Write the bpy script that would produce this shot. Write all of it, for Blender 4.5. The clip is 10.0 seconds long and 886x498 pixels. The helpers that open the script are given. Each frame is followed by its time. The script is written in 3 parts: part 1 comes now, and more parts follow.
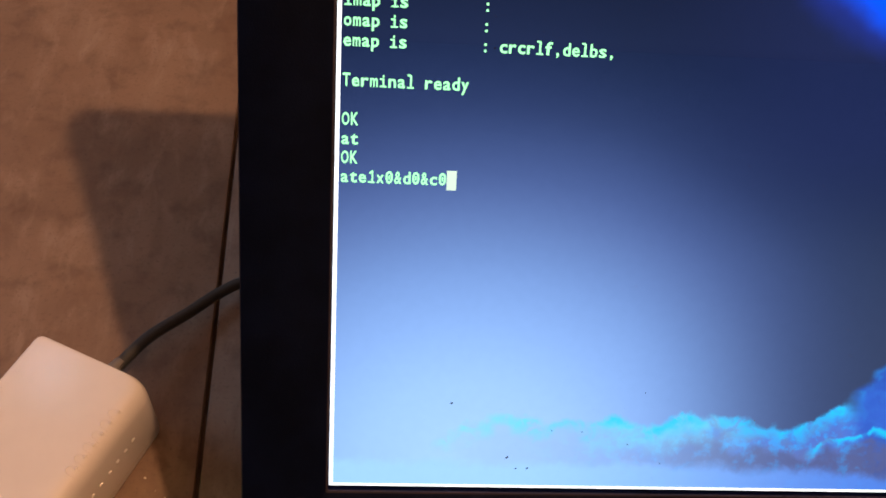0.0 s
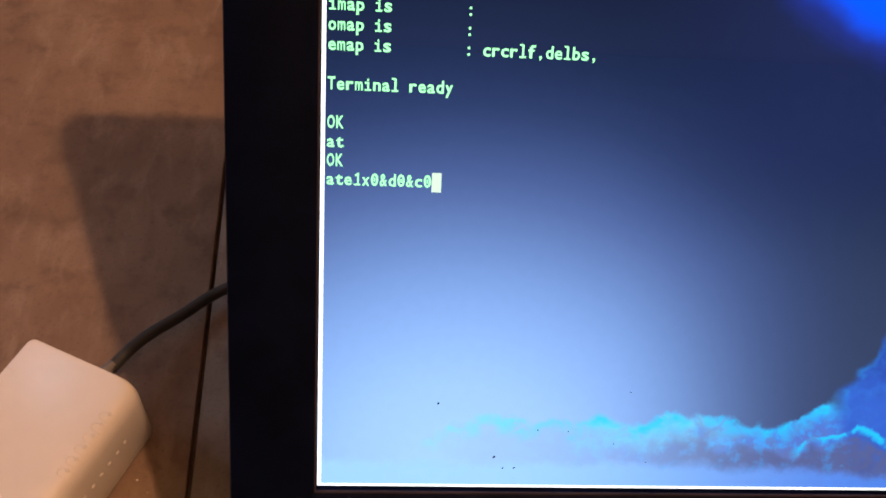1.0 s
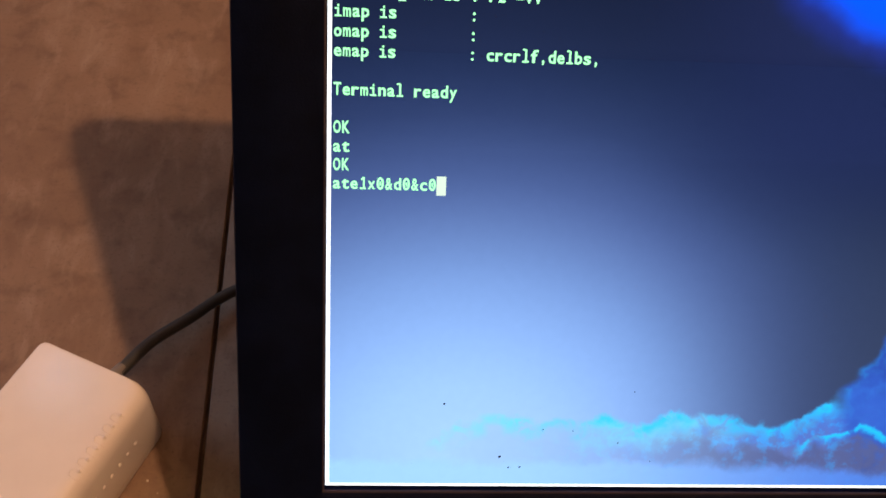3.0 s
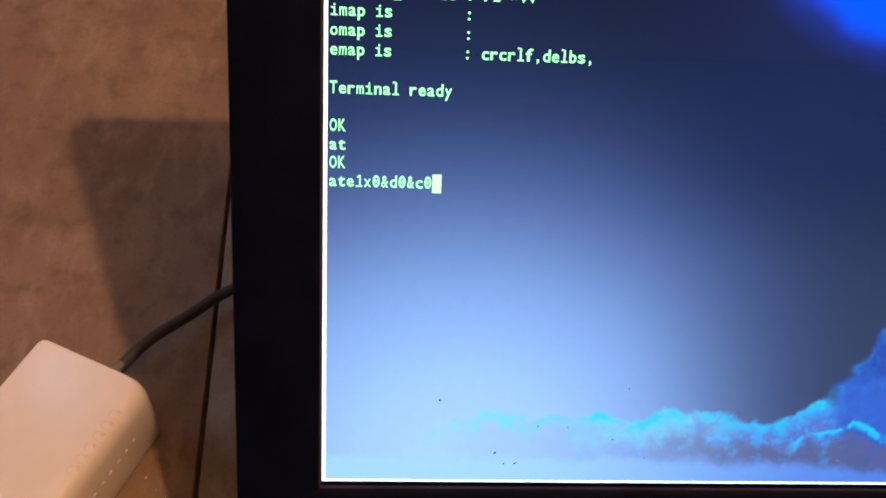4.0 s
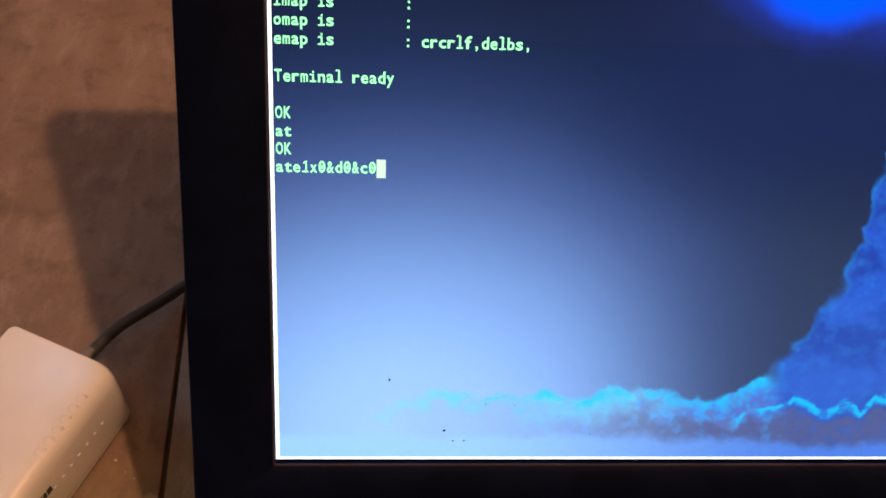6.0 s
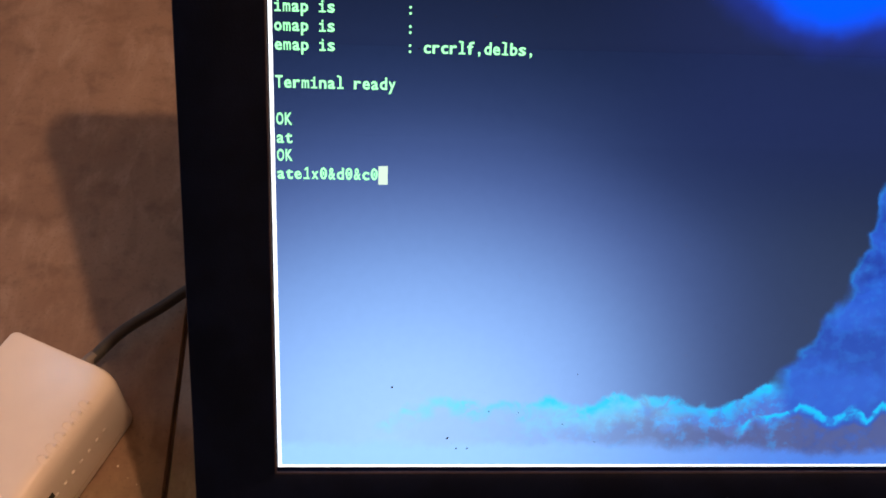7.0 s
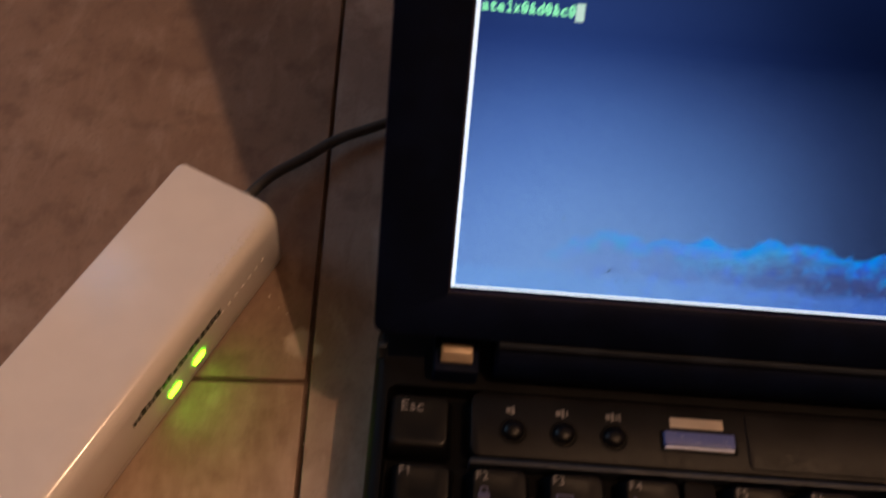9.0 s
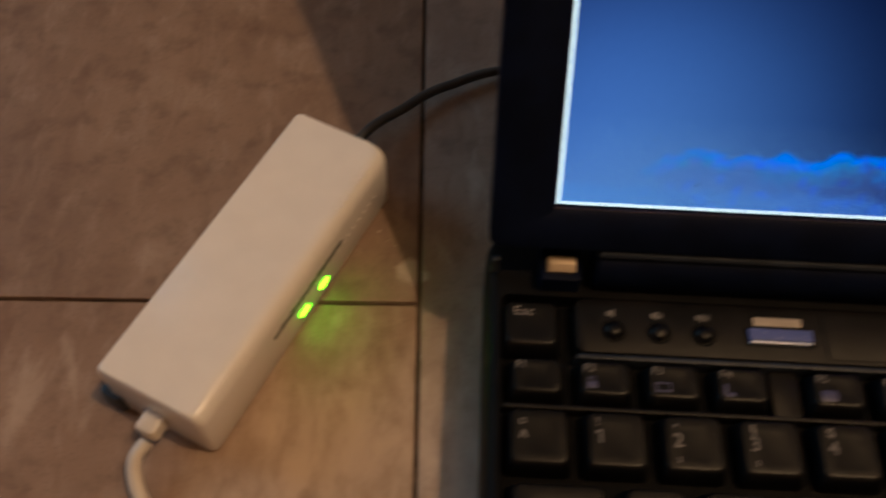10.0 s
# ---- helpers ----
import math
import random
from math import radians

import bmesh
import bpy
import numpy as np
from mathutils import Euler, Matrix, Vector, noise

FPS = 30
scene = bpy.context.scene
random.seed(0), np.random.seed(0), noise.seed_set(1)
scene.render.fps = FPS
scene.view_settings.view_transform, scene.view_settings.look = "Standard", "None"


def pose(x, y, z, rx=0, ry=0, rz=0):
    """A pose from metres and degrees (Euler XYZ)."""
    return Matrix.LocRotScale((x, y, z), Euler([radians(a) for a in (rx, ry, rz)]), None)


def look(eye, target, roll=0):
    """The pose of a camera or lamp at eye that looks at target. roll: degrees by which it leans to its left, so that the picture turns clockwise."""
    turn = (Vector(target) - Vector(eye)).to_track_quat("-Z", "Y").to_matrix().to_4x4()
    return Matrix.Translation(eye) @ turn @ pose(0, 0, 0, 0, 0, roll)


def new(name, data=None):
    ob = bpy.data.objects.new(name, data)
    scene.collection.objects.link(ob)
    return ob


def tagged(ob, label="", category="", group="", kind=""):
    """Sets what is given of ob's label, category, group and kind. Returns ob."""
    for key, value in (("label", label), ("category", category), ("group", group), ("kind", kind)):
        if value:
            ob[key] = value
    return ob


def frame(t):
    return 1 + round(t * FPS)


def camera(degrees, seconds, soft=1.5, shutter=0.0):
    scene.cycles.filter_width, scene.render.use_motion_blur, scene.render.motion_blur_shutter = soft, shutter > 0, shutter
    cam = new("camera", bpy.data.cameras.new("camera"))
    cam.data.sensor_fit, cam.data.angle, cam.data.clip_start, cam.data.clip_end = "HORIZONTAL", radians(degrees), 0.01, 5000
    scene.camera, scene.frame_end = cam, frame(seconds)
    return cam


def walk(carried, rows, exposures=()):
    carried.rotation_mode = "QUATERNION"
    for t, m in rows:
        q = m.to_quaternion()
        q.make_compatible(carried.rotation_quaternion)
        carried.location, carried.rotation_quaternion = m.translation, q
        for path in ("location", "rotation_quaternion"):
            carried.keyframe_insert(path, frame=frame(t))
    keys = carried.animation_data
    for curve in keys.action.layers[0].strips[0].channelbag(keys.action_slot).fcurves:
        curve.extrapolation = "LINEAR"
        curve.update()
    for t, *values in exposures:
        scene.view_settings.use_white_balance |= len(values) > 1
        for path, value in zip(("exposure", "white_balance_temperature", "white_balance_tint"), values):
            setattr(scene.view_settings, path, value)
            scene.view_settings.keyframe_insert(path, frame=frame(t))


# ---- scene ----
# ---------------- camera ----------------
cam = camera(52.7, 10.0, soft=1.75, shutter=0.5)
# seconds, x, y, z in metres, then the three turns in degrees
ROWS = [
    (0.0, 0.0345, 0.0772, 0.2230, 37.50, -4.31, -1.02),
    (0.5, 0.0355, 0.0768, 0.2240, 37.55, -4.35, -1.29),
    (1.0, 0.0370, 0.0759, 0.2242, 37.74, -4.18, -1.24),
    (1.5, 0.0367, 0.0759, 0.2245, 37.76, -4.07, -1.30),
    (2.0, 0.0370, 0.0760, 0.2252, 37.59, -4.03, -1.31),
    (3.5, 0.0371, 0.0742, 0.2266, 37.85, -3.57, -1.23),
    (4.0, 0.0380, 0.0735, 0.2269, 37.81, -3.65, -1.18),
    (4.5, 0.0399, 0.0696, 0.2266, 38.24, -3.41, -1.04),
    (4.6, 0.0445, 0.0730, 0.2279, 37.81, -3.11, -0.86),
    (4.8, 0.0477, 0.0706, 0.2277, 37.30, -3.57, -1.34),
    (5.0, 0.0491, 0.0687, 0.2296, 37.32, -3.45, -1.51),
    (5.5, 0.0487, 0.0681, 0.2304, 37.35, -3.41, -1.51),
    (7.0, 0.0492, 0.0709, 0.2303, 37.23, -2.98, -1.36),
    (7.5, 0.0495, 0.0706, 0.2310, 37.16, -3.47, -1.05),
    (7.7, 0.0489, 0.0718, 0.2316, 36.75, -3.32, -0.55),
    (7.8, 0.0445, 0.0692, 0.2354, 36.31, -3.15, -0.14),
    (8.0, 0.0343, 0.0662, 0.2334, 36.14, -4.19, -0.34),
    (8.3, 0.0354, 0.0641, 0.2341, 35.55, -3.69, 0.61),
    (8.5, 0.0284, 0.0582, 0.2316, 34.87, -4.30, 0.67),
    (9.0, 0.0175, 0.0456, 0.2273, 32.64, -3.80, 2.77),
    (9.2, 0.0133, 0.0364, 0.2214, 32.12, -4.23, 3.45),
    (9.3, 0.0164, 0.0325, 0.2266, 31.50, -3.72, 3.43),
    (9.5, 0.0222, 0.0219, 0.2447, 31.89, -2.57, 3.89),
    (9.7, 0.0198, 0.0164, 0.2496, 32.65, -2.12, 3.32),
    (10.0, -0.0012, 0.0147, 0.2403, 32.15, -1.23, 2.61),
]
# seconds, stops, kelvin, tint: the picture cools and darkens a little towards the end
EXPOSURES = [(0.0, 0.0, 6500, 10), (4.5, 0.0, 6500, 10), (5.0, -0.03, 6380, 9.5), (7.5, -0.04, 6380, 9.5), (8.0, -0.10, 6400, 10), (8.5, -0.30, 6300, 9), (9.0, -0.58, 5950, 7), (9.5, -0.30, 5480, -2), (10.0, -0.37, 5620, -12)]
walk(cam, [(t, pose(x, y, z, a, b, c)) for t, x, y, z, a, b, c in ROWS], EXPOSURES)

# ---------------- light ----------------
LAMP = (0.80, -0.022, 2.2)          # the one bulb of the room, high to the right
lamp_data = bpy.data.lights.new("bulb_light", "POINT")
lamp_data.energy = 101.0
lamp_data.color = (1.0, 0.555, 0.295)
lamp_data.shadow_soft_size = 0.03
bulb_light = new("bulb_light", lamp_data)
bulb_light.location = LAMP
# cool fill for the shadows, through an unseen window added in the west wall
dusk_data = bpy.data.lights.new("window_fill", "AREA")
dusk_data.shape, dusk_data.size, dusk_data.size_y = "RECTANGLE", 1.1, 1.2
dusk_data.energy, dusk_data.color = 23.0, (0.43, 0.69, 1.0)
window_fill = new("window_fill", dusk_data)
window_fill.matrix_basis = look((-2.30, 1.0, 1.45), (0.0, 1.0, 1.45))
# a small daylight-white lamp on the ceiling behind the modem
COOL = (-1.0, 1.53, 2.40)
cool_data = bpy.data.lights.new("cool_lamp_light", "AREA")
cool_data.shape, cool_data.size = "DISK", 0.13
cool_data.energy, cool_data.color = 0.6, (0.43, 0.69, 1.0)
cool_lamp_light = new("cool_lamp_light", cool_data)
cool_lamp_light.location = COOL
night = bpy.data.worlds.new("night")
night.use_nodes = True
night.node_tree.nodes["Background"].inputs["Color"].default_value = (0.02, 0.025, 0.035, 1)
night.node_tree.nodes["Background"].inputs["Strength"].default_value = 0.3
scene.world = night

# ---------------- material helpers ----------------


def lin(r, g, b):
    """A display colour of 0 to 255 as a linear one."""
    def f(c):
        c /= 255
        return c / 12.92 if c <= 0.04045 else ((c + 0.055) / 1.055) ** 2.4
    return (f(r), f(g), f(b), 1.0)


class Nodes:
    """A short way to write node graphs."""

    def __init__(self, name):
        self.mat = bpy.data.materials.new(name)
        self.mat.use_nodes = True
        self.tree = self.mat.node_tree
        self.bsdf = self.tree.nodes["Principled BSDF"]

    def put(self, socket, value):
        if isinstance(value, bpy.types.NodeSocket):
            self.tree.links.new(value, socket)
        else:
            socket.default_value = value

    def set(self, **values):
        for key, value in values.items():
            self.put(self.bsdf.inputs[key.replace("_", " ")], value)
        return self

    def math(self, op, a, b=0.0, clamp=False):
        n = self.tree.nodes.new("ShaderNodeMath")
        n.operation, n.use_clamp = op, clamp
        self.put(n.inputs[0], a)
        self.put(n.inputs[1], b)
        return n.outputs[0]

    def smooth(self, v, lo, hi, out_lo=0.0, out_hi=1.0):
        n = self.tree.nodes.new("ShaderNodeMapRange")
        n.interpolation_type = "SMOOTHSTEP"
        for i, x in enumerate((v, lo, hi, out_lo, out_hi)):
            self.put(n.inputs[i], x)
        return n.outputs[0]

    def mix(self, fac, a, b, blend="MIX"):
        n = self.tree.nodes.new("ShaderNodeMix")
        n.data_type, n.blend_type = "RGBA", blend
        self.put(n.inputs[0], fac)
        self.put(n.inputs[6], a)
        self.put(n.inputs[7], b)
        return n.outputs[2]

    def ramp(self, fac, stops, mode="LINEAR"):
        n = self.tree.nodes.new("ShaderNodeValToRGB")
        n.color_ramp.interpolation = mode
        els = n.color_ramp.elements
        while len(els) < len(stops):
            els.new(0.5)
        for e, (at, c) in zip(els, stops):
            e.position = at
            e.color = c if isinstance(c, tuple) else (c, c, c, 1)
        self.put(n.inputs[0], fac)
        return n.outputs[0]

    def coords(self, scale=(1, 1, 1), kind="Object"):
        t = self.tree.nodes.new("ShaderNodeTexCoord")
        m = self.tree.nodes.new("ShaderNodeMapping")
        m.inputs["Scale"].default_value = scale
        self.tree.links.new(t.outputs[kind], m.inputs[0])
        return m.outputs[0]

    def noise(self, vec, scale, detail=4.0, rough=0.55, warp=0.0):
        n = self.tree.nodes.new("ShaderNodeTexNoise")
        self.put(n.inputs["Vector"], vec)
        n.inputs["Scale"].default_value = scale
        n.inputs["Detail"].default_value = detail
        n.inputs["Roughness"].default_value = rough
        n.inputs["Distortion"].default_value = warp
        return n.outputs[0]

    def chance(self):
        return self.tree.nodes.new("ShaderNodeObjectInfo").outputs["Random"]

    def place(self):
        return self.tree.nodes.new("ShaderNodeNewGeometry").outputs["Position"]

    def bump(self, height, strength, distance):
        n = self.tree.nodes.new("ShaderNodeBump")
        n.inputs["Strength"].default_value = strength
        n.inputs["Distance"].default_value = distance
        self.put(n.inputs["Height"], height)
        self.put(self.bsdf.inputs["Normal"], n.outputs[0])
        return self


def plastic(name, colour, rough, grain=0.0, grain_scale=2500, var=0.12, spec=0.5, metal=0.0, spread=1.0):
    """Moulded plastic or metal with handling marks and a fine grain."""
    n = Nodes(name)
    p = n.place()
    big = n.noise(p, 90, 3)
    fine = n.noise(p, 700, 3)
    dark = tuple(c * (1 - var) for c in colour) + (1,)
    light = tuple(min(1, c * (1 + var)) for c in colour) + (1,)
    n.set(Base_Color=n.mix(n.smooth(big, 0.3, 0.7), dark, light),
          Roughness=n.smooth(fine, 0.25, 0.75, rough - 0.06 * spread, rough + 0.08 * spread), Metallic=metal)
    n.bsdf.inputs["Specular IOR Level"].default_value = spec
    if grain:
        n.bump(n.noise(p, grain_scale, 2), grain, 0.0002)
    return n.mat


# ---------------- materials ----------------
def tile_material():
    n = Nodes("stoneware_tile")
    p = n.place()
    cloudy = n.noise(p, 16, 5, 0.55, 0.1)
    blot = n.noise(p, 75, 6, 0.65, 0.2)
    streak = n.noise(n.coords((1.0, 0.4, 1.0)), 110, 5, 0.6, 0.3)
    grit = n.noise(p, 850, 3)
    base = n.ramp(cloudy, [(0.30, (0.185, 0.116, 0.080, 1)), (0.50, (0.235, 0.152, 0.106, 1)), (0.70, (0.30, 0.205, 0.147, 1))])
    base = n.mix(n.smooth(blot, 0.46, 0.70, 0, 0.6), base, (0.14, 0.082, 0.055, 1))
    base = n.mix(n.smooth(streak, 0.50, 0.74, 0, 0.5), base, (0.37, 0.275, 0.215, 1))
    base = n.mix(n.smooth(grit, 0.54, 0.74, 0, 0.45), base, (0.12, 0.078, 0.055, 1))
    smear = n.noise(n.coords((1.0, 0.28, 1.0)), 75, 5, 0.62, 0.5)
    veined = n.tree.nodes.new("ShaderNodeObjectInfo").outputs["Alpha"]
    base = n.mix(n.math("MULTIPLY", veined, n.smooth(smear, 0.54, 0.72, 0, 0.42)), base, (0.46, 0.36, 0.285, 1))
    base = n.mix(n.math("MULTIPLY", veined, n.smooth(smear, 0.46, 0.32, 0, 0.6)), base, (0.16, 0.088, 0.055, 1))
    pale_dist = n.tree.nodes.new("ShaderNodeVectorMath")      # a paler, streaked patch between the two machines
    pale_dist.operation = "DISTANCE"
    n.put(pale_dist.inputs[0], p)
    pale_dist.inputs[1].default_value = (-0.022, 0.082, 0.0)
    pale = n.math("MULTIPLY", n.smooth(n.math("ADD", pale_dist.outputs["Value"], n.math("MULTIPLY", blot, 0.05)), 0.105, 0.045), n.smooth(streak, 0.34, 0.62, 0.35, 0.9))
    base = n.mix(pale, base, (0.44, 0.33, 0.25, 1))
    chip = n.tree.nodes.new("ShaderNodeVectorMath")      # a small worn spot beside the joint
    chip.operation = "DISTANCE"
    n.put(chip.inputs[0], p)
    chip.inputs[1].default_value = (-0.0135, 0.158, 0.0)
    worn = n.smooth(n.math("ADD", chip.outputs["Value"], n.math("MULTIPLY", n.math("SUBTRACT", blot, 0.5), 0.022)), 0.0065, 0.002, 0, 0.75)
    base = n.mix(worn, base, (0.50, 0.40, 0.33, 1))
    tone = n.tree.nodes.new("ShaderNodeObjectInfo").outputs["Color"]
    base = n.mix(1.0, base, tone, "MULTIPLY")
    n.set(Base_Color=base, Roughness=n.smooth(blot, 0.3, 0.7, 0.42, 0.62))
    n.bsdf.inputs["Specular IOR Level"].default_value = 0.35
    n.bump(n.math("ADD", n.math("MULTIPLY", blot, 0.6), n.math("MULTIPLY", grit, 0.25)), 0.25, 0.0006)
    return n.mat


TILE = tile_material()
GROUT = plastic("dark_grout", (0.105, 0.070, 0.052), 0.9, 0.6, 1500, 0.35, 0.1)
WALL = plastic("wall_paint", (0.42, 0.36, 0.30), 0.85, 0.2, 300, 0.05, 0.2)
BLACK = plastic("black_lid_plastic", (0.0025, 0.0047, 0.0165), 0.5, 0.25, 3000, 0.25, 0.06)
DECK = plastic("soft_black_deck", (0.0044, 0.0044, 0.0052), 0.5, 0.35, 3500, 0.2, 0.08)
STRIP = plastic("worn_control_strip", (0.0080, 0.0070, 0.0070), 0.42, 0.25, 3000, 0.3, 0.15)
LIP = plastic("worn_inner_edge", (0.042, 0.031, 0.040), 0.5, 0, 0, 0.2, 0.3)
RIDGE = plastic("pale_grey_edge", (0.020, 0.025, 0.036), 0.45, 0.2, 3000, 0.35, 0.3)
TRAY = plastic("key_well", (0.003, 0.003, 0.0036), 0.6, 0, 0, 0.2, 0.08)
KEY = plastic("worn_key_plastic", (0.0030, 0.0030, 0.0036), 0.34, 0.14, 4200, 0.3, 0.24, 0.0, 0.3)
INK = plastic("key_legend_ink", (0.16, 0.145, 0.135), 0.5, 0, 0, 0.15)
BLUE_INK = plastic("violet_function_ink", (0.055, 0.055, 0.12), 0.5, 0, 0, 0.15)
HINGE = plastic("warm_hinge_metal", (0.32, 0.25, 0.18), 0.42, 0.15, 3000, 0.15, 0.5, 0.75)
WHITE = plastic("glossy_white_plastic", (0.80, 0.755, 0.73), 0.15, 0, 0, 0.02, 0.5, 0.0, 0.1)
BEAD = plastic("polished_white_plastic", (0.80, 0.755, 0.73), 0.14, 0, 0, 0.02, 0.8, 0.0, 0.1)
BOOT = plastic("white_cable_plastic", (0.66, 0.59, 0.53), 0.38, 0, 0, 0.06, 0.5)
SLATE = plastic("slate_plastic", (0.045, 0.05, 0.06), 0.5, 0, 0, 0.1, 0.4)
SLOT = plastic("dark_print", (0.020, 0.022, 0.020), 0.5, 0, 0, 0.2)
BLACK_CABLE = plastic("black_cable_sheath", (0.042, 0.042, 0.044), 0.46, 0.1, 1800, 0.2, 0.5)
GREY_BOOT = plastic("grey_strain_relief", (0.17, 0.15, 0.14), 0.5, 0.1, 1800, 0.15)
BLUE_BUTTON = plastic("blue_button_plastic", (0.10, 0.13, 0.34), 0.22, 0, 0, 0.1, 0.6)
GLINT = plastic("painted_edge_glint", (0.62, 0.66, 0.80), 0.25, 0, 0, 0.05, 0.6)
PALE_PRINT = plastic("pale_print", (0.46, 0.38, 0.30), 0.5, 0, 0, 0.2)
DUST = plastic("dark_dust", (0.02, 0.02, 0.03), 0.9, 0, 0, 0.2, 0.1)
BRASS = plastic("lamp_socket_metal", (0.5, 0.42, 0.3), 0.4, 0, 0, 0.1, 0.5, 0.9)
RUBBER = plastic("rubber", (0.015, 0.015, 0.015), 0.8, 0.2, 1500, 0.2, 0.2)
RED = plastic("red_rubber", (0.35, 0.02, 0.02), 0.8, 0.2, 1500, 0.2, 0.2)


def glow(name, colour, strength):
    n = Nodes(name)
    n.set(Base_Color=(0.02, 0.02, 0.02, 1), Emission_Color=colour, Emission_Strength=strength)
    return n.mat


TEXT = glow("pale_green_letters", lin(160, 255, 180), 1.7)
CURSOR = glow("pale_cursor", lin(228, 255, 232), 1.05)
BORDER = glow("white_window_border", lin(250, 252, 255), 1.9)
DIFFUSER = glow("lit_lamp_diffuser", (0.43, 0.69, 1.0, 1), 1.0)
LED = glow("green_led", (0.19, 1.0, 0.0, 1), 33.0)


# Seen from higher up this cheap panel's picture washes out. Added ribs, which no real panel has, imitate it:
# the true picture is on their fronts, the painted stray light on their upper sides.
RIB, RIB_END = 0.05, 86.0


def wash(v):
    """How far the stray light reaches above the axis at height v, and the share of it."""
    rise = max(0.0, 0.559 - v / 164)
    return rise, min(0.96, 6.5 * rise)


def screen_material(stray):
    """The lit desktop picture: a dusk sky with the panel's washout glow painted in low down, a bank of clouds, one tall
    cloud and a deep blue patch.
    """
    n = Nodes("stray_display_light" if stray else "lit_display")
    mm = n.coords((1000, 1000, 0))
    sep = n.tree.nodes.new("ShaderNodeSeparateXYZ")
    n.put(sep.inputs[0], mm)
    u, v = sep.outputs[0], sep.outputs[1]
    # low glow: viewing-angle washout painted into the sky
    du = n.math("DIVIDE", n.math("SUBTRACT", u, 27.0), 104.0)
    dv = n.math("DIVIDE", n.math("SUBTRACT", v, 5.0), 86.0)
    d = n.math("SQRT", n.math("ADD", n.math("MULTIPLY", du, du), n.math("MULTIPLY", dv, dv)))
    sky = n.ramp(n.math("DIVIDE", d, 1.2), [(x / 1.2, lin(*c)) for x, c in ((0.0, (158, 194, 248)), (0.2, (147, 183, 243)), (0.32, (133, 168, 232)),
                     (0.45, (113, 144, 208)), (0.57, (89, 112, 170)), (0.68, (67, 85, 140)), (0.82, (40, 53, 95)), (1.0, (23, 33, 62)), (1.2, (17, 25, 50)))], "B_SPLINE")
    murk = n.math("MULTIPLY", n.smooth(u, 54, 120), n.smooth(v, 88, 20, 0, 0.8))
    sky = n.mix(murk, sky, lin(52, 62, 91))
    grain = n.noise(mm, 0.5, 3)
    # deep blue patch high up
    bu = n.math("DIVIDE", n.math("SUBTRACT", u, 105.0), 25.0)
    bv = n.math("DIVIDE", n.math("SUBTRACT", v, 108.5), 20.0)
    bd = n.math("SQRT", n.math("ADD", n.math("MULTIPLY", bu, bu), n.math("MULTIPLY", bv, bv)))
    bd = n.math("ADD", bd, n.math("MULTIPLY", n.math("SUBTRACT", n.noise(mm, 0.06, 3), 0.5), 0.35))
    upper = n.math("MULTIPLY", n.smooth(u, 48, 95, 0, 0.75), n.smooth(v, 46, 76))
    sky = n.mix(upper, sky, lin(31, 40, 83))
    fringe = n.math("MULTIPLY", n.smooth(u, 98, 122), n.smooth(v, 82, 98))
    sky = n.mix(n.math("MAXIMUM", n.smooth(bd, 1.25, 0.7, 0, 0.7), n.math("MULTIPLY", fringe, 0.8)), sky, lin(34, 56, 178))
    sky = n.mix(n.smooth(bd, 1.0, 0.66), sky, lin(4, 82, 252))
    # clouds
    puff = n.noise(mm, 0.10, 7, 0.58, 0.2)
    fine = n.noise(mm, 0.34, 7, 0.6, 0.1)
    warp = n.tree.nodes.new("ShaderNodeVectorMath")
    warp.operation = "MULTIPLY_ADD"
    wn = n.tree.nodes.new("ShaderNodeTexNoise")
    n.put(wn.inputs["Vector"], mm)
    wn.inputs["Scale"].default_value, wn.inputs["Detail"].default_value = 0.3, 4.0
    n.put(warp.inputs[0], wn.outputs[1])
    warp.inputs[1].default_value = (3.5, 3.5, 0.0)
    n.put(warp.inputs[2], mm)
    vor = n.tree.nodes.new("ShaderNodeTexVoronoi")
    vor.feature, vor.voronoi_dimensions = "SMOOTH_F1", "2D"
    n.put(vor.inputs["Vector"], warp.outputs[0])
    vor.inputs["Scale"].default_value, vor.inputs["Smoothness"].default_value = 0.155, 0.35
    vor.inputs["Detail"].default_value, vor.inputs["Roughness"].default_value = 1.0, 0.4
    lump = vor.outputs["Distance"]
    uu = n.math("SUBTRACT", u, n.math("MULTIPLY", n.math("SUBTRACT", lump, 0.4), 2.4))
    prof = n.ramp(n.math("DIVIDE", uu, 243.0), [(x / 243, h / 110) for x, h in (
        (0, 4), (18, 9), (25, 14), (33, 17.5), (40, 15), (48, 16.6), (57, 16.4), (65, 15), (70, 17.4), (78.5, 17.7), (84, 16), (87.5, 16.4), (90.5, 14.4),
        (94, 15.8), (96, 18.7), (99.5, 19.4), (103, 20.6), (105.5, 22.4), (107.4, 24.5), (109, 27.5), (110.5, 32.5), (112, 35.5), (115.5, 39),
        (118.4, 49), (119.6, 59), (121.5, 64), (124, 80), (132, 97), (155, 100), (185, 70), (243, 24))])
    vv = n.math("ADD", v, n.math("ADD", n.math("MULTIPLY", n.math("SUBTRACT", puff, 0.5), 3.5), n.math("MULTIPLY", n.math("SUBTRACT", lump, 0.4), 3.0)))
    vv = n.math("ADD", vv, n.math("MULTIPLY", n.math("SUBTRACT", fine, 0.5), 3.6))
    depth = n.math("SUBTRACT", n.math("MULTIPLY", prof, 110.0), vv)
    tower = n.smooth(n.math("ADD", u, n.math("MULTIPLY", v, 0.4)), 108, 114)
